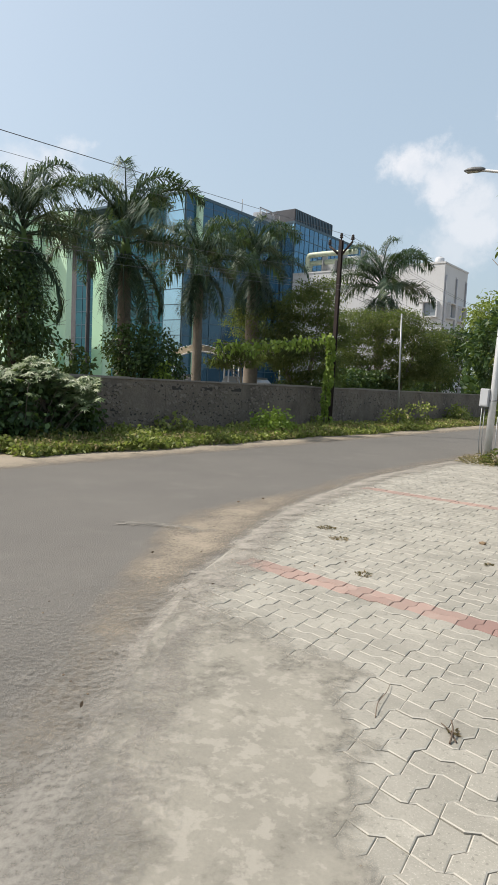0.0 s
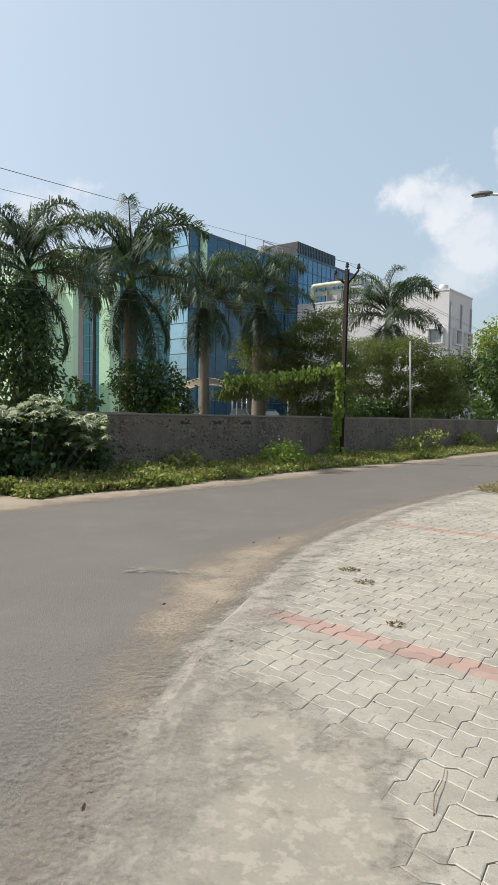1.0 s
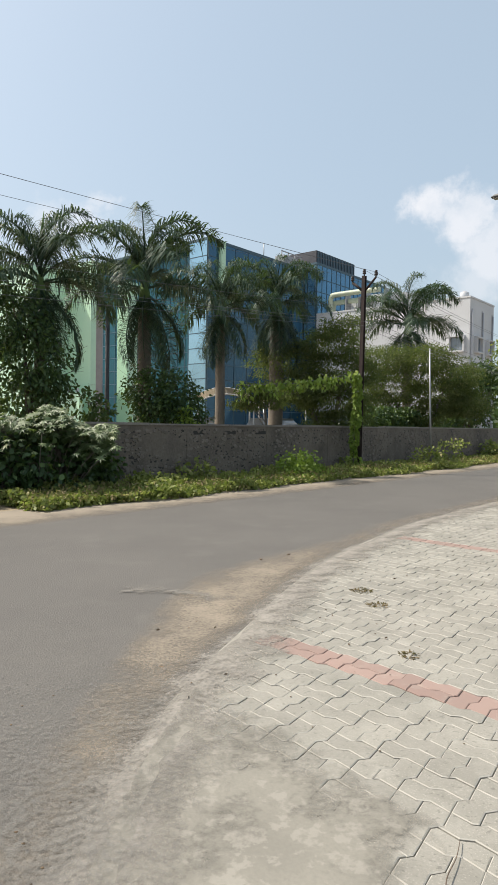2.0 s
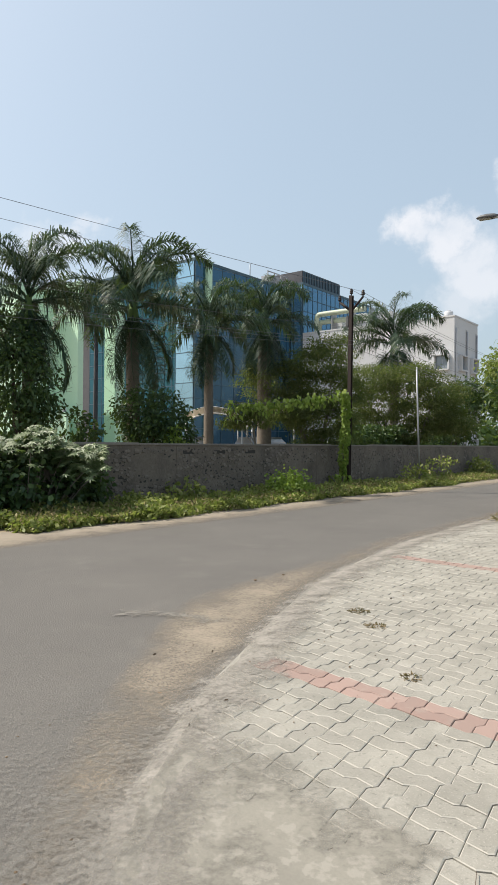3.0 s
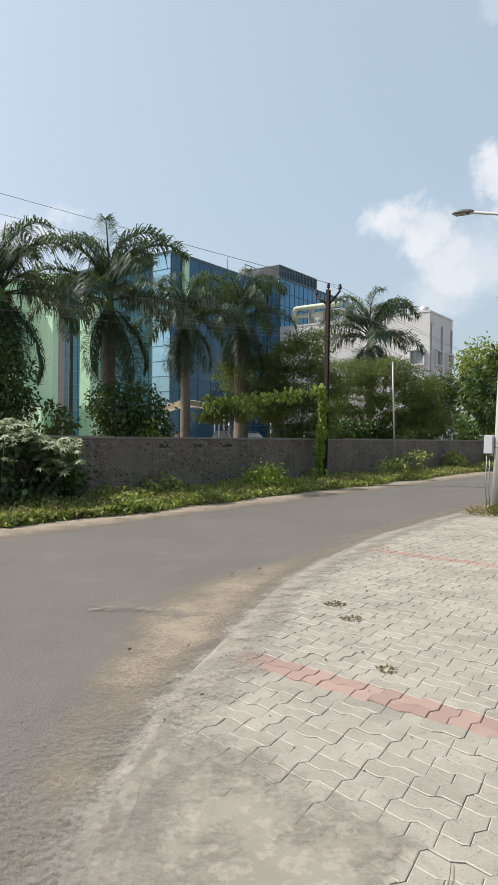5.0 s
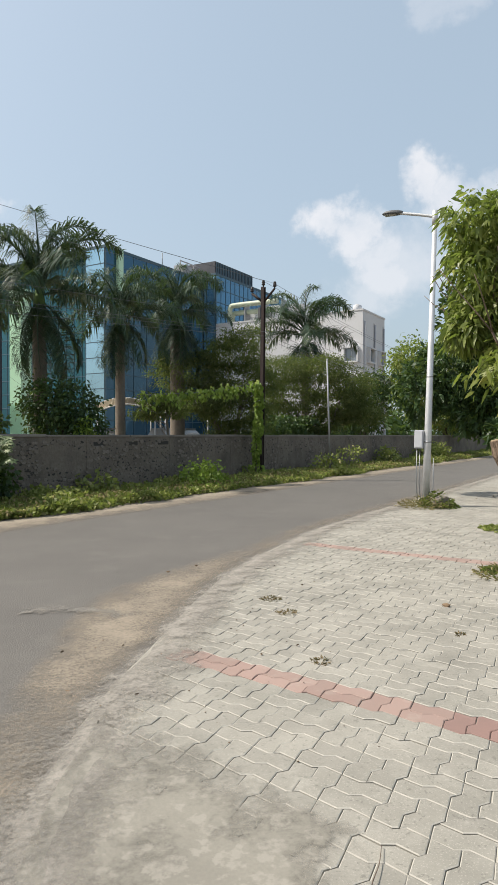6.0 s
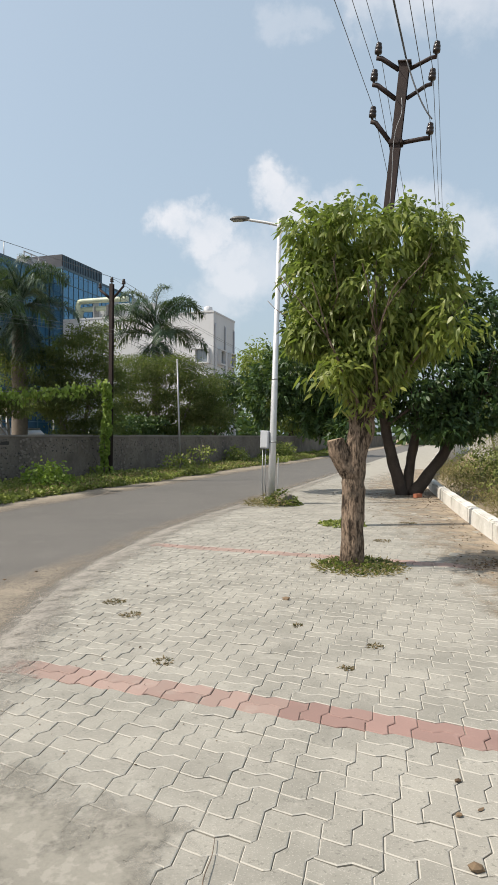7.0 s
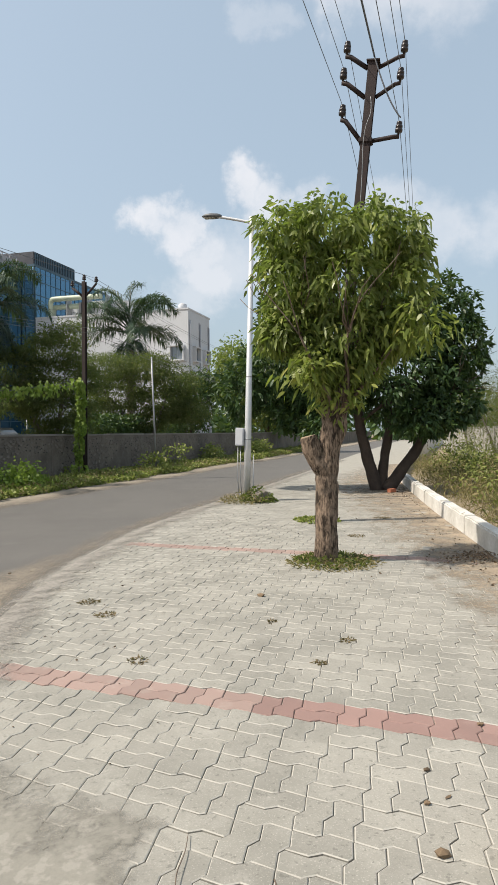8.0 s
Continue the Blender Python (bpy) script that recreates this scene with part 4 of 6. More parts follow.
def street_lamp():
    p = thing("street_lamp", Matrix.Translation((4.93, 12.75, 0)) @ pose(0, 0, 0, 0, 0, ROAD_TURN) @ pose(0, 0, 0, 0, 1.6), "tall galvanised street lamp with a cobra head and a meter box", "street lamp")
    part("post", smooth(mesh_of("post", tube(bmesh.new(), [(0, 0, 0.0), (0, 0, 1.5), (0, 0, 5.85)], [0.078, 0.07, 0.042], 12), M["galv"])), None, p)
    part("base_plate", boxes((-0.2, 0.2, -0.2, 0.2, -0.01, 0.03), bevel=0.008), M["galv"], p)
    part("collar", tube(bmesh.new(), [(0, 0, 5.62), (0, 0, 5.9)], [0.055, 0.055], 12), M["galv"], p)
    part("arm", smooth(mesh_of("arm", tube(bmesh.new(), catmull([(0, 0, 5.78), (-0.3, 0, 5.86), (-0.75, 0, 5.96)], 4), 0.03, 8), M["galv"])), None, p)
    bm = bmesh.new()
    prof = [(-0.66, 0.035, 0.04), (-0.74, 0.065, 0.075), (-0.88, 0.07, 0.105), (-1.0, 0.055, 0.10), (-1.08, 0.022, 0.05)]
    rings = []
    for x, h, w in prof:
        rings.append([bm.verts.new((x, w * math.cos(a), 5.955 + 0.04 * (-x - 0.62) + h * max(math.sin(a), -0.35))) for a in (6.2832 * k / 12 for k in range(12))])
    for a, b in zip(rings, rings[1:]):
        for k in range(12):
            bm.faces.new((a[k], a[(k + 1) % 12], b[(k + 1) % 12], b[k]))
    bm.faces.new(rings[0])
    bm.faces.new(rings[-1][::-1])
    bmesh.ops.recalc_face_normals(bm, faces=bm.faces)
    head = part("lamp_head", smooth(mesh_of("lamp_head", bm, M["lampgrey"])), None, p, "dark grey cobra lamp head")
    part("lens", boxes((-1.04, -0.8, -0.07, 0.07, 5.937, 5.95), bevel=0.005), M["lens"], head)
    box_ = part("meter_box", boxes((-0.25, -0.07, -0.09, 0.07, 1.18, 1.55), bevel=0.012), M["white"], p, "white meter box")
    part("lid", boxes((-0.235, -0.085, -0.105, -0.092, 1.2, 1.53), bevel=0.004), M["white"], box_)
    for x in (-0.21, -0.15):
        part("conduit", tube(bmesh.new(), [(x, 0, 1.18), (x, 0, 0.5), (x + 0.05, 0.02, 0.0)], 0.011, 6), M["steel"], p)
    part("conduit", tube(bmesh.new(), [(0.13, -0.02, 1.0), (0.14, -0.02, 0.4), (0.15, 0, 0.0)], 0.010, 6), M["steel"], p)
    for z in (1.3, 2.6):
        part("strap", tube(bmesh.new(), [(0, 0, z), (0, 0, z + 0.03)], [0.08 - 0.006 * z, 0.08 - 0.006 * z], 12), M["steel"], p)


street_lamp()


# ---- trees ----
def limbs(bm, rng, start, aim, r, depth, length, spread=0.6, ends=None):
    """A limb that forks; the ends are gathered for the leaves."""
    a = Vector(start)
    d = Vector(aim).normalized()
    pts, rad = [a], [r]
    for i in range(4):
        d = (d + Vector((rng.normal() * 0.13, rng.normal() * 0.13, rng.normal() * 0.08 + 0.02))).normalized()
        pts.append(pts[-1] + d * length / 4)
        rad.append(r * (1 - 0.13 * (i + 1)))
    tube(bm, pts, rad, 7 if r > 0.03 else 5, caps=True)
    if depth == 0:
        if ends is not None:
            ends.append(pts[-1])
        return
    for k in range(2 + int(rng.random() < 0.5)):
        e = (d + Vector((rng.normal() * spread, rng.normal() * spread, rng.normal() * spread * 0.5 + 0.15))).normalized()
        limbs(bm, rng, pts[-1], e, rad[-1] * 0.75, depth - 1, length * rng.uniform(0.6, 0.85), spread, ends)


def pollard_tree():
    rng = np.random.default_rng(5)
    t = thing("street_tree", pose(3.45, 6.55, 0, 0, 0, -24), "pollarded street tree with drooping pale green leaves and a sawn-off limb", "tree")
    bm = bmesh.new()
    prof = [(0, 0, -0.03), (0.0, 0, 0.12), (0.01, 0, 0.45), (0.02, 0.0, 0.85), (0.03, 0, 1.2), (0.085, 0, 1.45), (0.12, 0.0, 1.68), (0.12, 0, 1.74)]
    tube(bm, catmull(prof, 4), list(np.interp(np.linspace(0, 1, 29), [0, 0.08, 0.2, 0.5, 0.75, 0.95, 1], [0.165, 0.135, 0.122, 0.128, 0.135, 0.118, 0.10])), 18)
    rough_up(bm, 0.03, 6.0)
    rough_up(bm, 0.018, 17.0)
    trunk = part("trunk", bm, M["ridged"], t, "ridged grey-brown trunk")
    bm = tube(bmesh.new(), catmull([(0.02, -0.02, 1.0), (-0.10, -0.05, 1.17), (-0.165, -0.06, 1.33), (-0.185, -0.06, 1.40)], 4), list(np.linspace(0.115, 0.095, 13)), 14)
    rough_up(bm, 0.015, 9.0)
    stub = part("stub", bm, M["ridged"], trunk, "sawn-off side limb")
    part("cut_face", tube(bmesh.new(), [(-0.186, -0.06, 1.395), (-0.19, -0.06, 1.412)], [0.086, 0.08], 14), M["cut"], stub, "pale sawn wood")
    part("cut_face", tube(bmesh.new(), [(0.12, 0, 1.735), (0.12, 0, 1.752)], [0.10, 0.095], 14), M["cut"], trunk, "pale sawn wood")
    bm = bmesh.new()
    ends = []
    for k in range(17):
        a = 6.283 * k / 17 + rng.normal() * 0.2
        s = rng.uniform(0.25, 0.75)
        limbs(bm, rng, (0.12 + 0.09 * math.cos(a), 0.09 * math.sin(a), 1.62 + 0.1 * rng.random()), (s * math.cos(a), s * math.sin(a), 1.1), 0.022, 1, rng.uniform(0.75, 1.15), 0.3, ends)
    limbs(bm, rng, (0.2, -0.08, 1.72), (1.0, -0.25, 1.0), 0.018, 0, 1.0)
    limbs(bm, rng, (0.05, -0.08, 2.25), (-1.0, -0.2, 0.08), 0.010, 0, 0.75)
    part("shoot", bm, M["bark"], t, "thin brown shoots")
    blobs = [((-0.42, 0, 3.60), (0.34, 0.5, 0.34)), ((0.02, 0, 3.68), (0.42, 0.6, 0.33)), ((0.50, 0, 3.62), (0.40, 0.6, 0.34)), ((0.86, 0, 3.52), (0.30, 0.45, 0.36)), ((-0.40, 0, 3.12), (0.33, 0.5, 0.42)),
             ((0.16, 0, 3.05), (0.55, 0.62, 0.50)), ((0.80, 0, 3.0), (0.36, 0.5, 0.42)), ((-0.34, 0, 2.66), (0.36, 0.42, 0.34)), ((0.26, 0, 2.5), (0.48, 0.5, 0.40)), ((0.74, 0, 2.58), (0.28, 0.4, 0.26)), ((-0.08, -0.1, 2.30), (0.22, 0.3, 0.2)), ((0.34, 0, 2.2), (0.28, 0.3, 0.18)),
             ((-0.54, -0.1, 2.5), (0.16, 0.22, 0.10)), ((-0.02, -0.12, 2.08), (0.12, 0.18, 0.09))]
    part("crown", crown("crown", M["mango"], rng, blobs, 600, 0.112, 0.037, droop=0.25, bend=0.55, clump=0.04, each=9), None, t, "hanging lance-shaped green leaves")
    blobs = [((0.93, -0.5, 2.55), (0.26, 0.2, 0.16)), ((-0.2, -0.4, 2.1), (0.2, 0.15, 0.1)), ((0.15, -0.1, 1.85), (0.2, 0.15, 0.12))]
    part("young_leaves", crown("young_leaves", M["mango_young"], rng, blobs, 150, 0.11, 0.036, droop=0.1, bend=0.5, clump=0.09, each=8), None, t, "yellow-green young leaves")


pollard_tree()


def spreading_tree(name, place, turn, label, seed, stems, blobs, leaf, per, length, width, bark="bark_dark", droop=0.5, clump=0.16, each=9, group="", category="tree", twigs=True, flat=1.0):
    rng = np.random.default_rng(seed)
    t = thing(name, pose(*place, 0, 0, turn), label, category, group)
    for pts, r0, r1 in stems:
        c = catmull(pts, 5)
        bm = tube(bmesh.new(), c, list(np.linspace(r0, r1, len(c))), 11)
        part("trunk", rough_up(bm, r0 * 0.18, 5.0), M[bark], t)
        if twigs:
            bm = bmesh.new()
            for k in range(5):
                limbs(bm, rng, c[-1 - k], (rng.normal() * 0.7, rng.normal() * 0.7, 0.8), r1 * 0.6, 2, 0.9, 0.55)
            part("limb", bm, M[bark], t)
    part("crown", crown("crown", M[leaf], rng, blobs, per, length, width, droop, 0.2, clump, each, flat), None, t)
    return t


spreading_tree("street_tree", (8.86, 13.71, 0), -24, "dense dark green tree forking into three stems at the ground", 11,
               [([(-0.12, 0, 0), (-0.32, 0, 0.7), (-0.52, 0, 1.5), (-0.6, 0.1, 2.4)], 0.17, 0.10), ([(0.0, 0.05, 0), (0.05, 0.15, 0.6), (0.2, 0.2, 1.5), (0.2, 0.2, 2.6)], 0.14, 0.08), ([(0.1, -0.02, 0), (0.5, 0, 0.55), (1.0, 0, 1.3), (1.25, 0, 2.3)], 0.17, 0.09)],
               [((0.4, 0, 3.0), (1.6, 1.6, 1.4)), ((1.55, 0, 4.3), (0.75, 0.9, 0.95)), ((1.9, 0, 3.4), (0.65, 1.0, 0.9)), ((1.65, -0.2, 2.2), (0.75, 0.9, 0.75)), ((0.4, 0, 4.2), (1.3, 1.2, 0.9)), ((-1.5, 0, 2.6), (1.0, 1.2, 1.0)), ((-2.1, 0.2, 2.0), (0.7, 0.8, 0.6)),
                ((0.9, -0.6, 1.75), (0.8, 0.7, 0.5)), ((-0.9, -0.3, 3.6), (1.1, 1.2, 1.0)), ((-1.6, -0.8, 1.5), (0.4, 0.4, 0.35)), ((-2.2, 0, 4.2), (0.9, 1.0, 1.0)), ((-2.6, 0, 3.0), (0.9, 1.0, 1.0)), ((-1.7, 0, 4.9), (0.7, 0.8, 0.55)), ((-3.4, 0.2, 2.5), (0.7, 0.8, 0.8))], "deep", 330, 0.17, 0.062, droop=0.3, clump=0.04)
spreading_tree("shade_tree", (18.0, 42.5, 0), 0, "broad lit green tree behind the boundary wall", 12, [([(0, 0, 0), (0.1, 0, 1.5), (0.3, 0, 3.2)], 0.25, 0.14)],
               [((-2.0, 0, 6.3), (1.9, 2, 1.6)), ((0.8, -0.4, 2.6), (2.2, 1.6, 0.9)), ((-1.4, 0, 5.2), (1.9, 2, 1.8)), ((1.0, 0, 5.2), (2.0, 2, 1.9)), ((-0.6, -0.6, 3.4), (2.0, 1.8, 1.4)), ((2.0, -0.5, 3.4), (1.6, 1.6, 1.4)), ((0.2, 0, 7.0), (1.6, 1.6, 1.0)), ((-2.6, -0.5, 4.0), (1.0, 1.0, 1.0))], "mango", 85, 0.27, 0.11, droop=0.6, clump=0.3)
spreading_tree("shade_tree", (13.4, 45.5, 0), 0, "dark green tree beyond the white building", 13, [([(0, 0, 0), (0, 0, 1.5), (0.2, 0, 3.0)], 0.22, 0.12)],
               [((0, 0, 3.9), (2.0, 2, 1.9)), ((-0.6, 0, 2.4), (1.6, 1.6, 1.2)), ((1.0, 0, 5.0), (1.3, 1.3, 1.0))], "deep", 85, 0.27, 0.11, droop=0.5, clump=0.3)


def feathery(place, seed, blobs, stems, label, per=250):
    blobs = [(c, (r[0], r[1], r[2] * 1.0)) for c, r in blobs]
    return spreading_tree("feathery_tree", place, 0, label, seed, stems, blobs, "acacia", int(per * 0.46), 0.125, 0.038, bark="bark_grey", droop=0.2, clump=0.24, each=42, flat=0.22, group="feathery trees behind the wall")


feathery((1.6, 25.6, 0), 21, [((-1.3, 0, 3.9), (1.3, 1.2, 0.75)), ((0.6, 0, 4.6), (1.4, 1.2, 0.7)), ((0.9, 0, 3.6), (1.5, 1.3, 0.8)), ((-0.6, -0.2, 2.8), (1.3, 1.2, 0.6)), ((0.6, -0.3, 2.4), (1.6, 1.2, 0.7)), ((0.9, 0, 5.4), (0.7, 0.7, 0.3)), ((0.9, 0, 1.6), (1.3, 1.0, 0.5))],
         [([(0.2, 0, 0), (0.1, 0, 1.2), (-0.4, 0, 2.6)], 0.13, 0.06), ([(0.3, 0, 0), (0.6, 0, 1.3), (0.9, 0, 3.0)], 0.12, 0.06)], "olive feathery-leaved tree crowding over the wall")
feathery((6.6, 31.4, 0), 22, [((-1.6, 0, 4.6), (1.3, 1.2, 0.8)), ((0.4, 0, 4.7), (1.3, 1.2, 0.8)), ((1.9, 0, 4.0), (1.2, 1.2, 0.8)), ((-1.0, 0, 3.3), (1.7, 1.3, 0.8)), ((1.2, 0, 3.0), (1.8, 1.3, 0.8)), ((2.5, 0, 2.5), (1.0, 1.0, 0.7)), ((-2.1, 0, 2.4), (1.1, 1, 0.7)), ((0.2, 0, 2.0), (1.5, 1.0, 0.5))],
         [([(0, 0, 0), (-0.3, 0, 1.3), (-1.0, 0, 2.8)], 0.14, 0.06), ([(0.2, 0, 0), (0.7, 0, 1.4), (1.3, 0, 3.1)], 0.13, 0.05)], "olive feathery-leaved tree with pale bare twigs")
feathery((-0.4, 22.6, 0), 23, [((-0.2, 0, 2.7), (0.6, 0.5, 0.25)), ((0.25, 0, 2.3), (0.5, 0.5, 0.22)), ((-0.6, 0, 2.2), (0.35, 0.4, 0.25))], [([(0.2, 0, 0), (0.1, 0, 1.0), (0.0, 0, 2.2)], 0.06, 0.03)], "small feathery tree beside the palms")
feathery((10.4, 36.8, 0), 24, [((-1.3, 0, 2.6), (0.9, 0.9, 0.5)), ((-0.7, 0, 1.9), (1.0, 0.9, 0.45))], [([(0, 0, 0), (0, 0, 1.2), (0.3, 0, 2.4)], 0.10, 0.05)], "low feathery tree by the white building")
# dark growth by the palms on the far left
spreading_tree("garden_tree", (-6.0, 15.6, 0), 0, "dark leafy garden tree against the green building", 31, [([(0, 0, 0), (0.05, 0, 1.2), (0.0, 0, 2.6)], 0.12, 0.07)],
               [((-0.5, 0, 3.9), (0.9, 0.9, 0.9)), ((0.1, 0, 3.0), (0.95, 0.9, 0.8)), ((-0.3, 0, 2.0), (1.1, 0.9, 0.7)), ((0.55, -0.1, 2.2), (0.6, 0.6, 0.4)), ((-0.9, 0, 4.6), (0.6, 0.6, 0.5))], "deep", 230, 0.14, 0.065, droop=0.5, clump=0.13)
spreading_tree("garden_shrub", (-3.25, 18.6, 0), 0, "dark round shrub below a tall palm", 32, [([(0, 0, 0), (0, 0, 0.9), (0.1, 0, 1.8)], 0.07, 0.04)],
               [((-0.3, 0, 2.3), (0.85, 0.8, 0.75)), ((0.4, 0, 2.2), (0.75, 0.8, 0.7)), ((0.0, 0, 1.4), (1.1, 0.8, 0.6)), ((0.75, 0, 1.7), (0.5, 0.6, 0.5))], "deep", 300, 0.13, 0.06, droop=0.3, clump=0.11, category="shrub")
spreading_tree("garden_shrub", (-2.6, 18.2, 0), 0, "small bright yellow-green shrub above the wall", 33, [([(0, 0, 0), (0, 0, 0.6), (0.02, 0, 1.3)], 0.03, 0.02)], [((0, 0, 1.65), (0.26, 0.25, 0.3)), ((0.05, 0, 1.4), (0.3, 0.25, 0.25))], "vine", 120, 0.14, 0.06, clump=0.08, category="shrub", twigs=False)
spreading_tree("garden_shrub", (-4.9, 17.0, 0), 0, "flowering green shrub by the low green wall", 34, [([(0, 0, 0), (0, 0, 0.8), (0.02, 0, 1.6)], 0.05, 0.03)], [((0, 0, 1.9), (0.45, 0.4, 0.5)), ((0.3, 0, 1.6), (0.45, 0.4, 0.4))], "deep", 120, 0.16, 0.07, clump=0.1, category="shrub", twigs=False)


# ---- palms ----
def frond(seed, length, arch):
    """A feathered palm leaf that rises and then hangs; it grows along +x from the crown."""
    rng = np.random.default_rng(seed)
    n = 68
    pts, d = [np.array([0.0, 0, 0])], arch
    for i in range(n):
        d -= (1.52 + 0.44 * arch) * (0.15 + 1.7 * i / n) / n
        pts.append(pts[-1] + np.array([math.cos(d), 0.02 * rng.normal(), math.sin(d)]) * length / n)
    bm = bmesh.new()
    sub = pts[::6] + [pts[-1]]
    tube(bm, [Vector(p) for p in sub], list(np.linspace(0.026, 0.004, len(sub))), 5)
    for i in range(10, n):
        s = i / n
        L = 0.58 * math.sin(math.pi * min(1, 0.12 + 0.84 * s)) ** 0.7
        fw = pts[i] - pts[i - 1]
        fw /= np.linalg.norm(fw)
        for side in (-1, 1):
            for lift in (0.45, -0.2):
                if rng.random() < 0.12:
                    continue
                q = L * rng.uniform(0.65, 1.15)
                dirn = fw * rng.uniform(0.4, 0.8) + np.array([0, side * rng.uniform(0.55, 0.95), lift + rng.normal() * 0.2])
                dirn /= np.linalg.norm(dirn)
                p = pts[i] + fw * rng.uniform(-0.02, 0.02)
                m = p + dirn * q * 0.5
                e = p + dirn * q * 0.85 + np.array([0, 0, -q * rng.uniform(0.15, 0.6)])
                w = np.cross(dirn, [0.3, 0.2, 1.0]) * 0.014
                vs = [bm.verts.new(Vector(z)) for z in (p - w * 0.5, p + w * 0.5, m + w, m - w, e)]
                bm.faces.new((vs[0], vs[1], vs[2], vs[3]))
                bm.faces.new((vs[3], vs[2], vs[4]))
    return mesh_of("frond", bm, M["palm"])


FRONDS = [frond(40 + i, 2.0, a) for i, a in enumerate((1.42, 1.1, 0.75, 0.3, -0.75))]


def royal_palm(place, top, size, seed, thick, label, spear=False):
    rng = random.Random(seed)
    p = thing("palm_tree", pose(*place), label, "palm tree", "palms behind the wall")
    h = top - 0.75 * size
    prof = [(0, 0, 0), (0.02, 0, h * 0.4), (0.0, 0, h * 0.8), (0, 0, h)]
    c = catmull(prof, 8)
    bm = tube(bmesh.new(), c, [thick * (1.15 - 0.25 * i / len(c) + 0.04 * (i % 2)) for i in range(len(c))], 12)
    part("trunk", bm, M["palmtrunk"], p, "ringed grey-brown trunk")
    part("crownshaft", smooth(mesh_of("crownshaft", tube(bmesh.new(), [(0, 0, h), (0, 0, h + 0.2 * size), (0, 0, top - 0.1)], [thick * 0.95, thick * 1.05, thick * 0.5], 10), M["crownshaft"])), None, p, "smooth green crownshaft")
    n = 25
    for k in range(n):
        a = 360 * k * 0.382 + rng.uniform(-14, 14)
        tier = min(4, int(5.7 * (k + 0.5) / n))
        s = size * rng.uniform(0.85, 1.1) * (0.9 if tier in (0, 4) else 1.0)
        m = pose(0, 0, top - 0.12 * size * tier * 0.7, rng.uniform(-8, 8), rng.uniform(-8, 8), a) @ Matrix.Diagonal((s, s, s, 1))
        part("frond", FRONDS[tier], None, p, "", m)
    if spear:
        part("spear_leaf", tube(bmesh.new(), [(0, 0, top - 0.1), (0.03, 0, top + 0.8 * size), (0.08, 0, top + 1.25 * size)], [0.03, 0.05, 0.008], 6), M["crownshaft"], p, "upright unopened spear leaf")


royal_palm((-6.0, 16.4, 0), 5.25, 1.2, 1, 0.14, "tall palm with ragged fronds beside the green building", True)
royal_palm((-3.9, 19.1, 0), 5.75, 1.45, 2, 0.19, "tall palm with a thick trunk and heavy drooping fronds")
royal_palm((-1.95, 22.3, 0), 5.7, 1.12, 3, 0.155, "slender palm with a clean grey trunk")
royal_palm((-0.05, 25.3, 0), 6.4, 1.3, 4, 0.26, "stout palm with a broad trunk among the bushes")
royal_palm((7.45, 37.8, 0), 7.75, 1.85, 5, 0.22, "dark spreading palm in front of the white building")


# ---- roadside plants ----
def creeper_leaves(name, spots, material, rng, length, width, label, category, each=5, up=0.5, m=None):
    spots = np.repeat(np.asarray(spots, float), each, axis=0)
    spots = spots + rng.normal(size=spots.shape) * np.array([length, length, length * 0.4]) * 0.6
    spots[:, 2] = np.maximum(spots[:, 2], 0.015)
    h = rng.normal(size=spots.shape) + np.array([0, 0, up])
    me = leaves(name, spots, h, length, width, material, rng, 0.15)
    return setting(name, me, None, label, category, m, "stuff")


def verge():
    rng = np.random.default_rng(71)
    P = []
    for k in range(13000):
        v = 6 + 60 * rng.random() ** 1.5
        s = rng.random() ** 1.35
        edge = FAR_EDGE - 0.35 - 0.35 * noise.noise(Vector((v * 0.6, 1.7, 0)))
        u = edge - s * (abs(WALL_U + 0.2 - edge))
        hump = 0.12 + 0.3 * max(0, noise.noise(Vector((v * 0.8, u * 0.8, 3.0)))) + 0.10 * s
        P.append((u, v, hump * rng.random() ** 0.7))
    creeper_leaves("roadside_weeds", P, M["weed"], rng, 0.095, 0.06, "low green creeping weeds along the road verge", "weeds", 5, 0.8, RD)
    Q = [(FAR_EDGE - 0.3 - 1.3 * rng.random(), 6 + 40 * rng.random() ** 1.3, 0.04 + 0.2 * rng.random()) for k in range(2200)]
    creeper_leaves("dry_weeds", Q, M["dry"], rng, 0.10, 0.03, "dry straw-coloured weeds at the edge of the verge", "weeds", 4, 0.4, RD)


verge()


def bush(name, u, v, blobs, leaf, label, seed, per=170, length=0.13, width=0.085, droop=0.1, clump=0.1, place=None, each=8):
    rng = np.random.default_rng(seed)
    b = thing(name, Matrix.Translation(Vector(place) if place else W(u, v)) @ pose(0, 0, 0, 0, 0, ROAD_TURN), label, "bush")
    bm = bmesh.new()
    for k in range(7):
        limbs(bm, rng, (rng.normal() * 0.05, rng.normal() * 0.05, 0), (rng.normal() * 0.5, rng.normal() * 0.5, 1), 0.012, 1, max(0.15, blobs[0][0][2] * 0.8), 0.5)
    part("stems", bm, M["bark_grey"], b)
    part("leaves", crown("leaves", M[leaf], rng, blobs, per, length, width, droop, 0.2, clump, each), None, b)
    return b


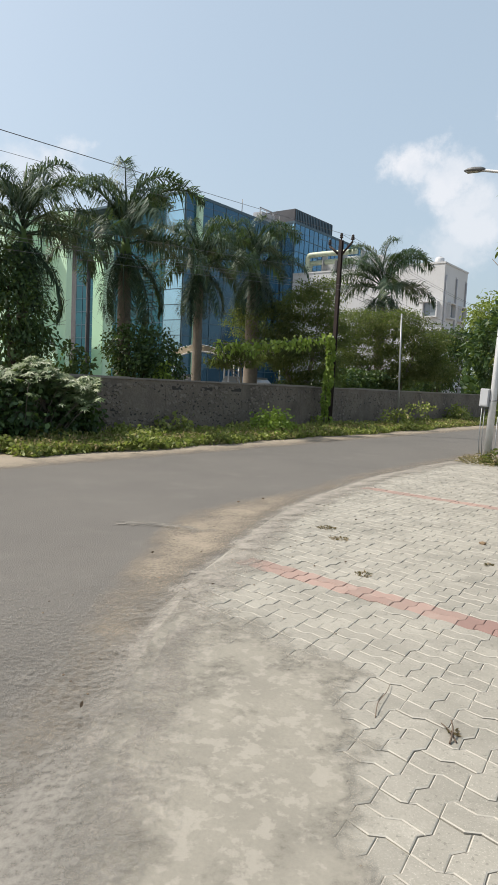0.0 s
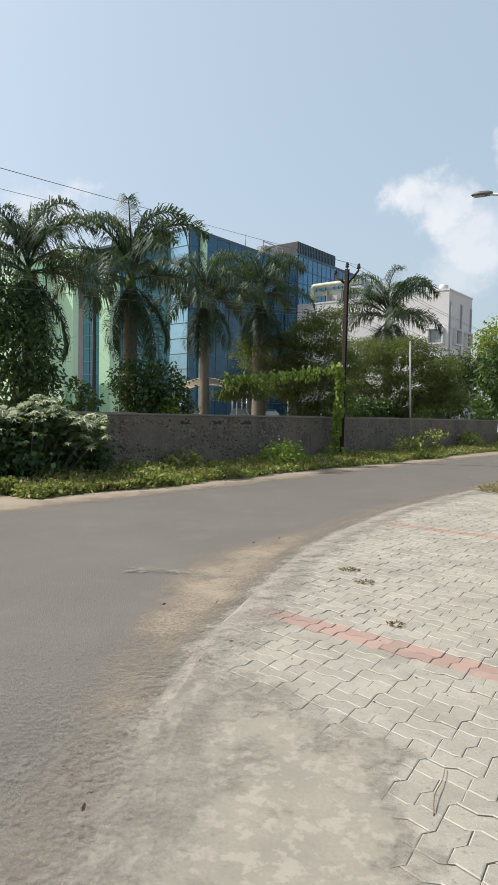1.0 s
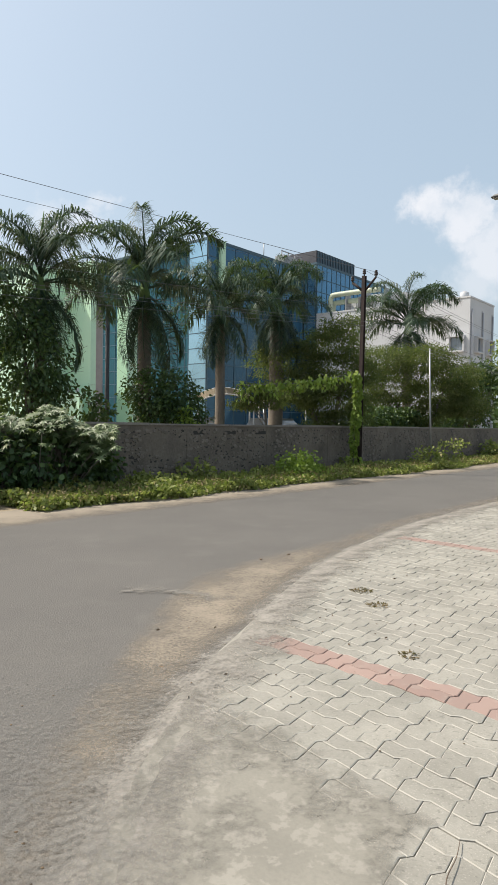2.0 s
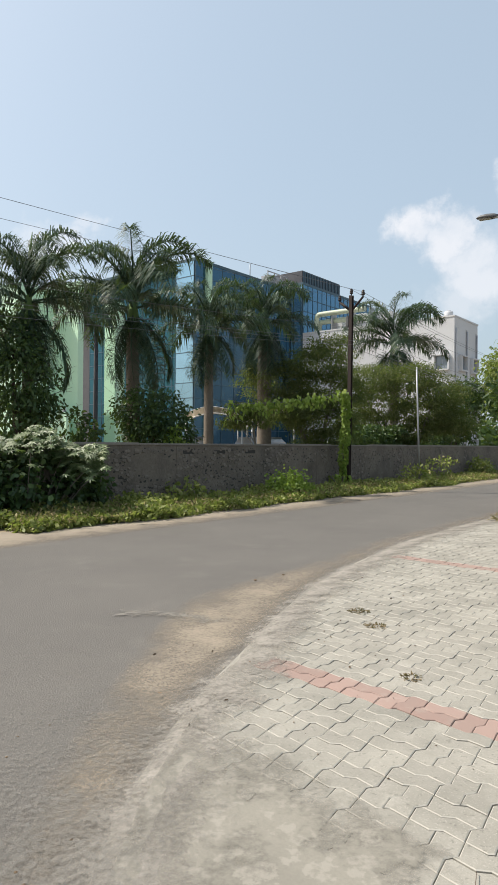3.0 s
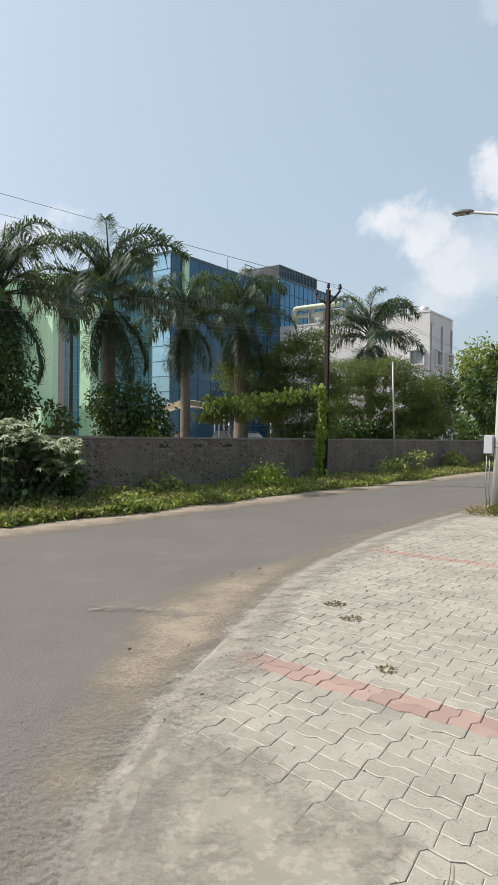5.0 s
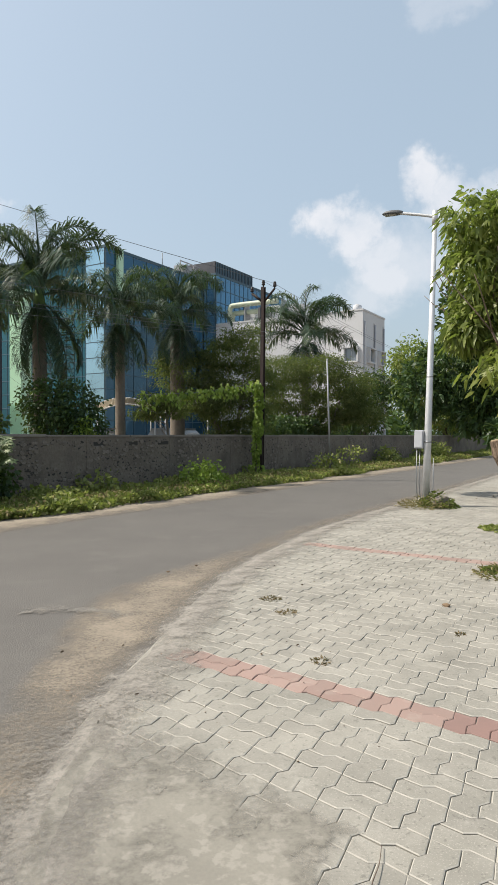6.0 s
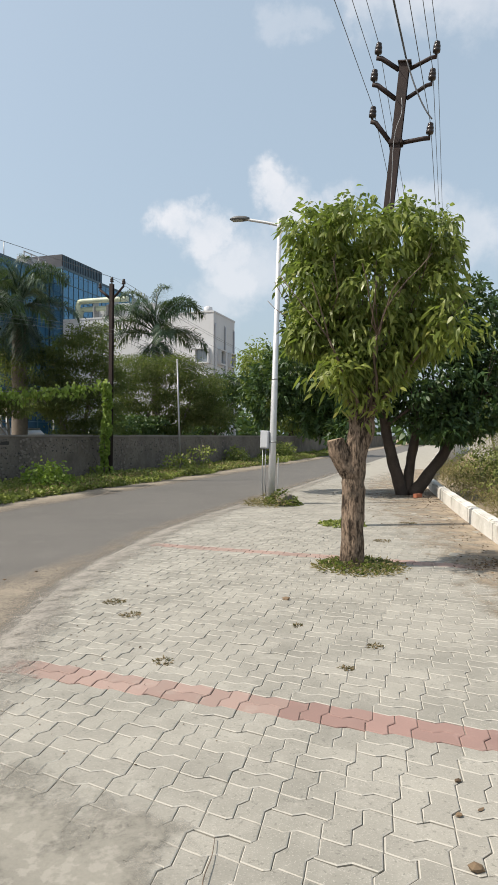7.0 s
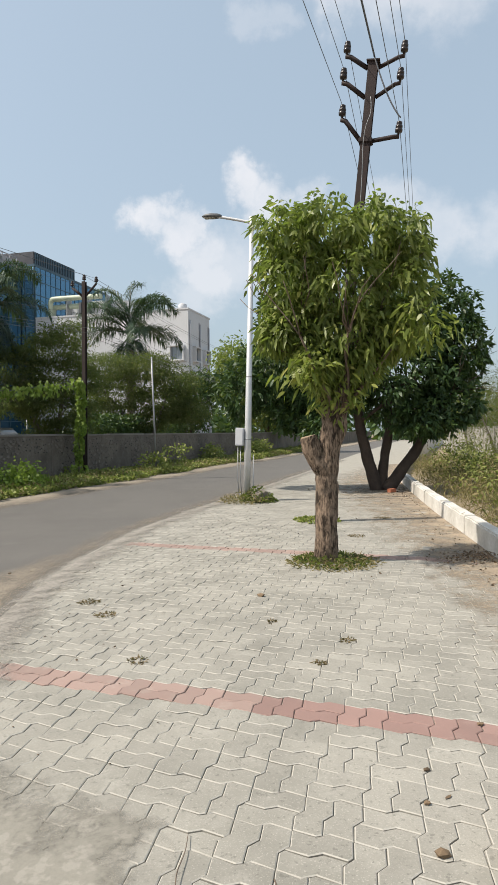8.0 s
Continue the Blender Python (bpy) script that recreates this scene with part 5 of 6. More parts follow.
bush("roadside_bush", 0, 0, [((0, 0, 0.38), (0.5, 0.62, 0.4)), ((0.1, 0.2, 0.25), (0.6, 0.8, 0.3))], "vine", "rounded bright green creeper bush at the foot of the wall", 81, place=(0.62, 17.4, 0), length=0.10, width=0.07, per=300)
bush("roadside_bush", 0, 0, [((0, 0, 0.3), (0.45, 0.5, 0.3))], "weed", "leafy weed clump against the dark wall", 82, place=(-1.9, 15.3, 0))
bush("roadside_bush", 0, 0, [((0, 0, 0.35), (0.6, 0.7, 0.4))], "weed", "leafy weed clump around the thin pole", 83, place=(5.5, 23.4, 0))
bush("roadside_bush", 0, 0, [((0, 0, 0.42), (0.5, 0.7, 0.42)), ((0, 0.6, 0.3), (0.5, 0.6, 0.3))], "weed", "tall weed bush beside the far wall", 84, place=(9.9, 30.2, 0), length=0.17)
bush("roadside_bush", 0, 0, [((0, 0, 0.8), (0.5, 0.6, 0.25))], "weed", "weed sprig hanging from the stained wall", 85, place=(7.1, 26.4, 0), per=90)
bush("roadside_bush", 0, 0, [((0, 0, 0.5), (0.8, 1.5, 0.5)), ((0, 2.5, 0.5), (0.7, 1.4, 0.5))], "weed", "row of weeds by the far stretch of wall", 86, place=(14.0, 36.0, 0), length=0.2)


def hedge():
    """Dark undergrowth that fills the foot of the garden trees behind the wall."""
    rng = np.random.default_rng(88)
    P = []
    for k in range(8200):
        v = rng.uniform(15.5, 44)
        top = (2.1 if 24 < v < 35 else 1.3) + 0.5 * noise.noise(Vector((v * 0.5, 0.4, 0)))
        P.append((-13.6 + rng.normal() * 0.4 - 0.05 * (v - 16), v, top * rng.uniform(0.35, 1.0)))
    creeper_leaves("undergrowth", P, M["deep"], rng, 0.16, 0.08, "dark undergrowth behind the boundary wall", "shrubs", 5, 0.2, RD)


hedge()


def star_leaf_plant():
    """Castor-like plant: long-stalked leaves of seven pointed lobes."""
    rng = np.random.default_rng(90)
    b = thing("castor_bush", Matrix.Translation((-4.5, 12.2, 0)) @ pose(0, 0, 0, 0, 0, 30), "tall bush of pale star-shaped leaves in front of the wall", "bush")
    bm = bmesh.new()
    verts, faces = [], []
    for k in range(1300):
        c = np.array([rng.uniform(-1.5, 1.5), rng.normal() * 0.3, 0])
        roof = 1.68 - 0.16 * c[0] ** 2 - 0.3 * abs(c[1]) + 0.12 * math.sin(c[0] * 5)
        c[2] = roof * rng.uniform(0.6, 1.0) if k % 3 else roof * rng.uniform(0.85, 1.0)
        if c[2] < 0.25:
            continue
        nrm = np.array([rng.normal() * 0.35 - 0.35, -0.35 + rng.normal() * 0.3, 1.0])
        nrm /= np.linalg.norm(nrm)
        a = np.cross(nrm, [0.3, 1, 0.1])
        a /= np.linalg.norm(a)
        bb = np.cross(nrm, a)
        R = rng.uniform(0.07, 0.135)
        i0 = len(verts)
        verts.append(tuple(c))
        turn = rng.uniform(0, 6.28)
        for q in range(14):
            ang = turn + 6.283 * q / 14
            r = R * (1.0 if q % 2 == 0 else 0.38)
            p = c + (a * math.cos(ang) + bb * math.sin(ang)) * r - np.array([0, 0, 0.18 * r if q % 2 == 0 else 0])
            verts.append(tuple(p))
        for q in range(14):
            faces.append((i0, i0 + 1 + q, i0 + 1 + (q + 1) % 14))
        if k % 40 == 0:
            tube(bm, [(c[0] * 0.4, c[1] * 0.4, 0.0), (c[0] * 0.7, c[1] * 0.7, c[2] * 0.6), tuple(c)], [0.014, 0.01, 0.004], 5)
    part("stalk", bm, M["bark_grey"], b)
    part("leaves", raw("leaves", verts, faces, M["castor"]), None, b, "pale seven-lobed leaves")


star_leaf_plant()
bush("dark_bush", 0, 0, [((0, 0, 0.6), (0.6, 1.5, 0.62)), ((-0.2, 0.9, 0.55), (0.5, 0.8, 0.55)), ((-0.3, -0.8, 0.7), (0.6, 1.0, 0.7))], "deep", "dark undergrowth below the star-leaved bush", 91, place=(-4.25, 12.35, 0), per=280)


def creeper_on_pole():
    rng = np.random.default_rng(95)
    c = thing("pole_creeper", Matrix.Translation(W(-10.6, 18.2)), "bright green creeper climbing the pole and its stay wire", "creeper")
    P, H = [], []
    for k in range(1000):
        z = 3.15 * rng.random()
        wv = 0.07 + 0.07 * noise.noise(Vector((z * 2.1, 0, 0))) + (0.12 if z < 0.5 else 0)
        a = rng.uniform(0, 6.28)
        P.append((-0.15 - 0.05 * math.sin(z * 2) + wv * math.cos(a), -0.1 + wv * math.sin(a) - 0.06, z))
        H.append((math.cos(a), math.sin(a) - 0.4, -0.5 + rng.normal() * 0.3))
    part("climbing_leaves", leaves("climbing_leaves", P, H, 0.12, 0.095, M["vine"], rng, 0.3), None, c)
    P, H = [], []
    for k in range(430):
        s = rng.random() ** 0.8
        x, z = -3.9 * s, 3.12 - 0.42 * s - 0.5 * s * (1 - s) + rng.normal() * 0.10 - 0.5 * rng.random() ** 4 * s
        P.append((x, 0.2 * s + rng.normal() * 0.09, z))
        H.append((rng.normal() * 0.6, -0.4 + rng.normal() * 0.5, -0.7))
    part("hanging_leaves", leaves("hanging_leaves", P, H, 0.13, 0.10, M["vine"], rng, 0.3), None, c)
    part("stay_wire", tube(bmesh.new(), [(0, 0, 3.15), (-2.0, 0.1, 2.8), (-4.0, 0.2, 2.7)], 0.012, 5), M["wire"], c)
    part("vine_stem", rough_up(tube(bmesh.new(), [(-0.17, -0.1, 0.02 + 0.15 * i) for i in range(21)], 0.02, 6), 0.05, 2.0), M["bark_grey"], c)


creeper_on_pole()


# ---- car park behind the wall ----
def awning(place, w, label):
    a = thing("awning", pose(*place, 0, 0, 8), label, "awning", "parking awnings")
    bm = bmesh.new()
    n, rows = 12, []
    for y in (-1.1, 1.1):
        rows.append([bm.verts.new((-w / 2 + w * i / n, y, 2.35 + 0.2 * y + 0.62 * math.sin(math.pi * (0.08 + 0.84 * i / n)) ** 0.8)) for i in range(n + 1)])
    for i in range(n):
        bm.faces.new((rows[0][i], rows[0][i + 1], rows[1][i + 1], rows[1][i]))
    r = bmesh.ops.solidify(bm, geom=bm.faces, thickness=0.04)
    part("canopy", smooth(mesh_of("canopy", bm, M["cream"])), None, a, "arched cream sheet canopy")
    for x in (-w / 2 + 0.1, w / 2 - 0.1):
        for y in (-1.0, 1.0):
            part("post", tube(bmesh.new(), [(x, y, -0.15), (x, y, 2.42 + 0.2 * y)], 0.04, 8), M["steel"], a)
    for y in (-1.05, 1.05):
        part("rim", tube(bmesh.new(), [(-w / 2 + w * i / n, y, 2.33 + 0.2 * y + 0.62 * math.sin(math.pi * (0.08 + 0.84 * i / n)) ** 0.8) for i in range(n + 1)], 0.03, 6), M["white"], a)


awning((-2.5, 31.5, 0.12), 2.8, "arched cream parking awning behind a palm trunk")
awning((0.45, 32.0, 0.1), 2.6, "arched cream parking awning shading a parked car")


def parked_car(place, turn, label):
    c = thing("parked_car", pose(*place, 0, 0, turn), label, "car", "cars behind the wall")
    sec = [(-2.1, 0.5, 0.75), (-2.05, 0.35, 0.95), (-1.9, 0.3, 1.0), (1.2, 0.3, 1.0), (2.0, 0.32, 0.85), (2.15, 0.45, 0.7)]
    bm = bmesh.new()
    prof = [(-2.15, 0.4), (-2.15, 0.95), (-1.9, 1.08), (-1.2, 1.12), (1.1, 1.1), (1.9, 0.98), (2.15, 0.8), (2.15, 0.4)]
    sides = [[bm.verts.new((x, s * 0.85, z)) for x, z in prof] for s in (-1, 1)]
    k = len(prof)
    bm.faces.new(sides[0])
    bm.faces.new(sides[1][::-1])
    for i in range(k):
        bm.faces.new((sides[0][(i + 1) % k], sides[0][i], sides[1][i], sides[1][(i + 1) % k]))
    bmesh.ops.recalc_face_normals(bm, faces=bm.faces)
    bmesh.ops.bevel(bm, geom=list(bm.edges), offset=0.06, segments=2, affect="EDGES")
    part("body", bm, M["carpaint"], c)
    bm = bmesh.new()
    lo = [bm.verts.new(p) for p in ((-1.75, -0.8, 1.08), (1.0, -0.8, 1.08), (1.0, 0.8, 1.08), (-1.75, 0.8, 1.08))]
    hi = [bm.verts.new(p) for p in ((-1.35, -0.66, 1.72), (0.35, -0.66, 1.72), (0.35, 0.66, 1.72), (-1.35, 0.66, 1.72))]
    bm.faces.new(hi)
    for i in range(4):
        bm.faces.new((lo[i], lo[(i + 1) % 4], hi[(i + 1) % 4], hi[i]))
    part("window_glass", bm, M["glass_dark"], c, "dark car glass")
    part("roof", boxes((-1.4, 0.4, -0.68, 0.68, 1.70, 1.77), bevel=0.03), M["carpaint"], c)
    for x in (-1.35, 1.35):
        for y in (-0.82, 0.82):
            w = part("wheel", tube(bmesh.new(), [(x, y - 0.1, 0.32), (x, y + 0.1, 0.32)], 0.32, 18), M["darkgrey"], c)
            part("rim", tube(bmesh.new(), [(x, y - 0.11, 0.32), (x, y + 0.11, 0.32)], 0.19, 12), M["steel"], w)


parked_car((0.2, 32.0, 0), -30, "grey car parked below an awning")
parked_car((-3.6, 31.0, 0), -35, "pale grey car parked behind the wall")


# ---- scrub beyond the low wall ----
def scrub():
    rng = np.random.default_rng(120)
    k = 0
    dry_l, olive_l, green_l = "brown dry thicket beyond the low wall", "olive scrub bush beyond the low wall", "leafy green scrub beside the low wall"
    for u, v, h, r, leaf, label in ((1.1, 9.4, 0.4, 0.45, "dry", dry_l), (1.35, 10.6, 0.5, 0.6, "scrub", olive_l), (1.0, 12.0, 0.55, 0.55, "weed", green_l), (2.0, 12.2, 0.7, 0.8, "scrub", olive_l), (1.3, 13.6, 0.7, 0.7, "dry", dry_l), (2.4, 14.6, 0.9, 0.9, "scrub", olive_l), (0.75, 15.2, 0.55, 0.55, "weed", green_l),
                                    (1.7, 16.2, 0.8, 0.9, "scrub", olive_l), (2.9, 17.6, 0.9, 1.0, "dry", dry_l), (0.6, 17.6, 0.7, 0.7, "scrub", olive_l), (1.7, 19.2, 0.9, 1.0, "scrub", olive_l), (3.0, 20.4, 1.0, 1.1, "scrub", olive_l), (0.5, 20.6, 0.8, 0.8, "weed", green_l), (1.6, 22.6, 0.9, 1.0, "scrub", olive_l), (0.6, 24.6, 0.9, 0.9, "scrub", olive_l)):
        k += 1
        bush("scrub_bush", u, v, [((0, 0, h * 0.6), (r, r, h * 0.62)), ((r * 0.3, -r * 0.3, h * 0.9), (r * 0.5, r * 0.5, h * 0.45))], leaf, label, 130 + k, per=110, length=0.11, width=0.03, droop=-0.3, clump=0.2, each=12)
    P = [(-1.0 + 6 * rng.random(), 7 + 22 * rng.random(), 0.45 * rng.random() ** 1.5) for q in range(9000)]
    P = [p for p in P if p[0] > curb_u(p[1]) + 0.45]
    creeper_leaves("dry_grass", P, M["dry"], rng, 0.22, 0.012, "tangle of dry straw grass in open ground", "grass", 4, 1.5, RD)
    for u, v, z, s, seed in ((2.6, 31.0, 3.3, 1.7, 141), (4.0, 27.0, 3.2, 1.7, 142), (5.0, 34.0, 4.0, 2.2, 143), (1.9, 39.0, 3.6, 2.0, 144)):
        spreading_tree("thorn_tree", tuple(W(u, v)), 0, "thin olive thorn tree over an old wall", seed, [([(0, 0, 0), (0.1, 0, 1.0), (0.3, 0.1, z * 0.7)], 0.09, 0.04), ([(0, 0, 0), (-0.3, 0, 1.0), (-0.7, 0.1, z * 0.6)], 0.07, 0.03)],
                       [((0, 0, z), (s, s, 0.8)), ((-s * 0.7, 0, z * 0.75), (s * 0.7, s * 0.7, 0.6)), ((s * 0.6, 0, z * 0.7), (s * 0.8, s * 0.8, 0.6)), ((0, 0, z * 0.5), (s * 1.1, s, 0.45))], "scrub", 120, 0.12, 0.022, bark="bark_grey", droop=0.1, clump=0.24, each=12, group="thorn trees in open ground")


scrub()
EAST_M = Matrix.Translation(W(3.7, 19)) @ pose(0, 0, 0, 0, 0, ROAD_TURN + 5)
wall_e = setting("wall_east", boxes((-0.1, 0.1, 0, 32, -0.03, 1.55), bevel=0.01), M["oldwall"], "old whitewashed compound wall behind the scrub", "wall", EAST_M)
for i in range(11):
    part("pier", boxes((-0.16, 0.16, 0.1 + 3 * i, 0.4 + 3 * i, -0.03, 1.66), bevel=0.01), M["oldwall"], wall_e)


def far_woods():
    rng = np.random.default_rng(150)
    P, H = [], []
    for k in range(70):
        a = rng.uniform(-0.55, 1.6)
        d = rng.uniform(105, 170)
        c = np.array([math.sin(a) * d, math.cos(a) * d, 0])
        h = rng.uniform(3.5, 8.0)
        p, o = in_blob(rng, 330, c + [0, 0, h * 0.5], np.array([h * 0.9, h * 0.9, h * 0.55]))
        P.append(p)
        H.append(o + rng.normal(size=o.shape) * 0.5)
    me = leaves("far_trees", np.concatenate(P), np.concatenate(H), 1.3, 0.8, M["deep"], rng, 0.2)
    setting("far_trees", me, None, "distant line of dark green trees", "trees", None, "stuff")


far_woods()


# ---- small things on the ground ----
def tuft(name, place, r, h, leaf, label, seed, count=160, length=0.09, width=0.03, category="weeds"):
    rng = np.random.default_rng(seed)
    a, q = rng.uniform(0, 6.283, count), rng.random(count) ** 0.6 * r
    P = np.stack([place[0] + q * np.cos(a), place[1] + q * np.sin(a), 0.03 + h * rng.random(count) * (1.2 - q / r)], 1)
    H = np.stack([np.cos(a) * 0.6, np.sin(a) * 0.6, np.full(count, 0.5)], 1) + rng.normal(size=(count, 3)) * 0.5
    return tagged(new(name, leaves(name, P, H, length, width, M[leaf], rng, 0.3)), label, category, "", "stuff")


tuft("tree_weeds", (3.5, 6.5), 0.42, 0.09, "feather", "ring of green weeds round a tree trunk", 201, 650, 0.06, 0.03)
tuft("tree_straw", (3.5, 6.45), 0.5, 0.06, "dry", "dry straw round a tree trunk", 202, 900, 0.08, 0.013)
tuft("lamp_weeds", (5.1, 12.55), 0.36, 0.3, "feather", "green weeds at the foot of a street lamp", 203, 500, 0.1, 0.045)
tuft("lamp_straw", (4.8, 12.55), 0.5, 0.2, "dry", "dry straw at the foot of a street lamp", 204, 500, 0.16, 0.014)
tuft("pole_weeds", (4.85, 9.45), 0.35, 0.07, "weed", "green weeds at the foot of a power pole", 205, 420, 0.08, 0.035)
for k, (x, y, r, leaf) in enumerate(((0.80, 5.82, 0.13, "dry"), (0.87, 5.38, 0.12, "weed"), (0.90, 4.27, 0.09, "dry"), (1.92, 3.79, 0.06, "dry"), (0.87, 2.05, 0.03, "dry"), (2.0, 4.7, 0.05, "weed"), (2.3, 4.1, 0.07, "dry"), (5.98, 9.3, 0.2, "dry"), (4.65, 7.9, 0.18, "dry"))):
    tuft("joint_weeds", (x, y), r * 0.7, 0.006, "withered", "small withered weeds growing from the paving joints", 210 + k, int(900 * r), 0.03, 0.009)


def litter():
    """Fallen leaves that gather along the low wall and under the trees."""
    rng = np.random.default_rng(230)
    P = []
    for k in range(480):
        v = rng.uniform(6.5, 20)
        P.append(tuple(W(curb_u(v) - 0.04 - abs(rng.normal()) * 0.35, v, 0.04)))
    for k in range(380):
        P.append((4.98 + rng.normal() * 0.22, 5.95 + rng.normal() * 0.16, 0.045 + 0.05 * rng.random()))
    for k in range(420):
        P.append((8.7 + rng.normal() * 1.0, 13.3 + rng.normal() * 0.9, 0.04))
    for k in range(45):
        P.append(tuple(W(rng.uniform(-3.6, 0.5), rng.uniform(1.2, 14), 0.036)))
    H = rng.normal(size=(len(P), 3)) * np.array([1, 1, 0.15])
    tagged(new("fallen_leaves", leaves("fallen_leaves", P, H, 0.034, 0.016, M["litter"], rng, 0.02)), "brown fallen leaves along the low wall and paving", "leaf litter", "", "stuff")


litter()


def pebbles():
    rng = random.Random(240)
    spots = [(2.21, 5.43, 0.03), (1.46, 2.03, 0.024), (1.6, 2.3, 0.012), (1.75, 2.5, 0.014), (2.25, 2.75, 0.014), (-0.1, 7.0, 0.015), (0.2, 7.3, 0.016)]
    spots += [(*W(edge_u(v) + rng.gauss(0.2, 0.6), v)[:2], rng.uniform(0.002, 0.006)) for v in (rng.uniform(0.5, 7) for k in range(130))]
    bm = bmesh.new()
    for x, y, r in spots:
        m = bmesh.ops.create_icosphere(bm, subdivisions=1, radius=r)
        for v in m["verts"]:
            v.co = Vector((v.co.x * 1.3, v.co.y, v.co.z * 0.6)) * rng.uniform(0.75, 1.2) + Vector((x, y, 0.034 + r * 0.2))
    setting("pebbles", bm, M["litter"], "small dark pebbles and clods scattered on the paving", "pebbles", None, "stuff")


pebbles()


def marker_block():
    b = thing("concrete_block", pose(1.79, 1.80, 0, 0, 0, -27), "weathered whitewashed concrete block standing on the paving", "block")
    bm = boxes((-0.16, 0.16, -0.13, 0.13, 0, 0.31), bevel=0.025)
    bmesh.ops.subdivide_edges(bm, edges=list(bm.edges), cuts=3, use_grid_fill=True)
    rough_up(bm, 0.022, 6.0)
    part("body", rough_up(bm, 0.01, 21.0), M["grimy"], b)


marker_block()


def twig(name, pts, r, label):
    pts = [Vector(p) for p in pts]
    tagged(new(name, mesh_of(name, tube(bmesh.new(), catmull(pts, 4), [r * (1.1 - 0.7 * i / (4 * len(pts))) for i in range(4 * len(pts) - 3)], 6), M["bark"])), label, "twig")


twig("dry_twig", [(0.57, 2.15, 0.035), (0.60, 2.25, 0.05), (0.66, 2.36, 0.045), (0.70, 2.46, 0.04)], 0.0022, "thin dry twig lying on the paving")
twig("dry_twig", [(0.83, 1.97, 0.034), (0.86, 2.03, 0.06), (0.87, 2.09, 0.07)], 0.004, "broken dry stalk standing in a joint")
twig("dry_twig", [(0.86, 1.98, 0.034), (0.85, 2.04, 0.05), (0.83, 2.09, 0.055)], 0.0035, "broken dry stalk standing in a joint")
lump = bmesh.new()
bmesh.ops.create_icosphere(lump, subdivisions=3, radius=0.17)
for v in lump.verts:
    v.co = Vector((v.co.x * 1.2, v.co.y, v.co.z * 0.8 + 0.1)) + noise.noise_vector(v.co * 6) * 0.05
base_stone = thing("stone", Matrix.Translation((5.12, 12.5, 0.02)), "dark rough stone lying at the lamp's foot", "stone")
part("body", lump, M["stone"], base_stone)
stone_red = thing("brick", Matrix.Translation(W(-1.05, 15.6, 0.03)) @ pose(0, 0, 0, 0, 0, 20), "red brick lying beside the tree stems", "brick")
part("body", boxes((-0.11, 0.11, -0.055, 0.055, 0, 0.09), bevel=0.008), M["brickred"], stone_red)

# ---- paving blocks ----
CELL = 0.221
LAID = pose(-0.8, 3.40, 0, 0, 0, -2.2) @ Matrix.Translation((0.019, 0, 0))   # the bond runs a little askew to the road
ZIG = [(0.0, 0.0), (0.40, -0.065), (0.5, 0.0), (0.60, 0.065), (1.0, 0.0)]
HALF = [(0.0, 0.0), (0.40, -0.065), (0.5, 0.0)]
REST = [(0.5, 0.0), (0.60, 0.065), (1.0, 0.0)]


def block_outline(upright, second):
    """The rim of one block in its cell; two fill a cell, all sides run zigzag."""
    x0, x1 = (0.5, 1.0) if second else (0.0, 0.5)
    ends = REST if second else HALF
    pts = [(t, o) for t, o in ends] + [(x1 + o, t) for t, o in ZIG[1:]] + [(t, 1 + o) for t, o in reversed(ends[:-1])] + [(x0 + o, t) for t, o in reversed(ZIG[1:-1])]
    return pts if upright else [(y, x) for x, y in reversed(pts)]


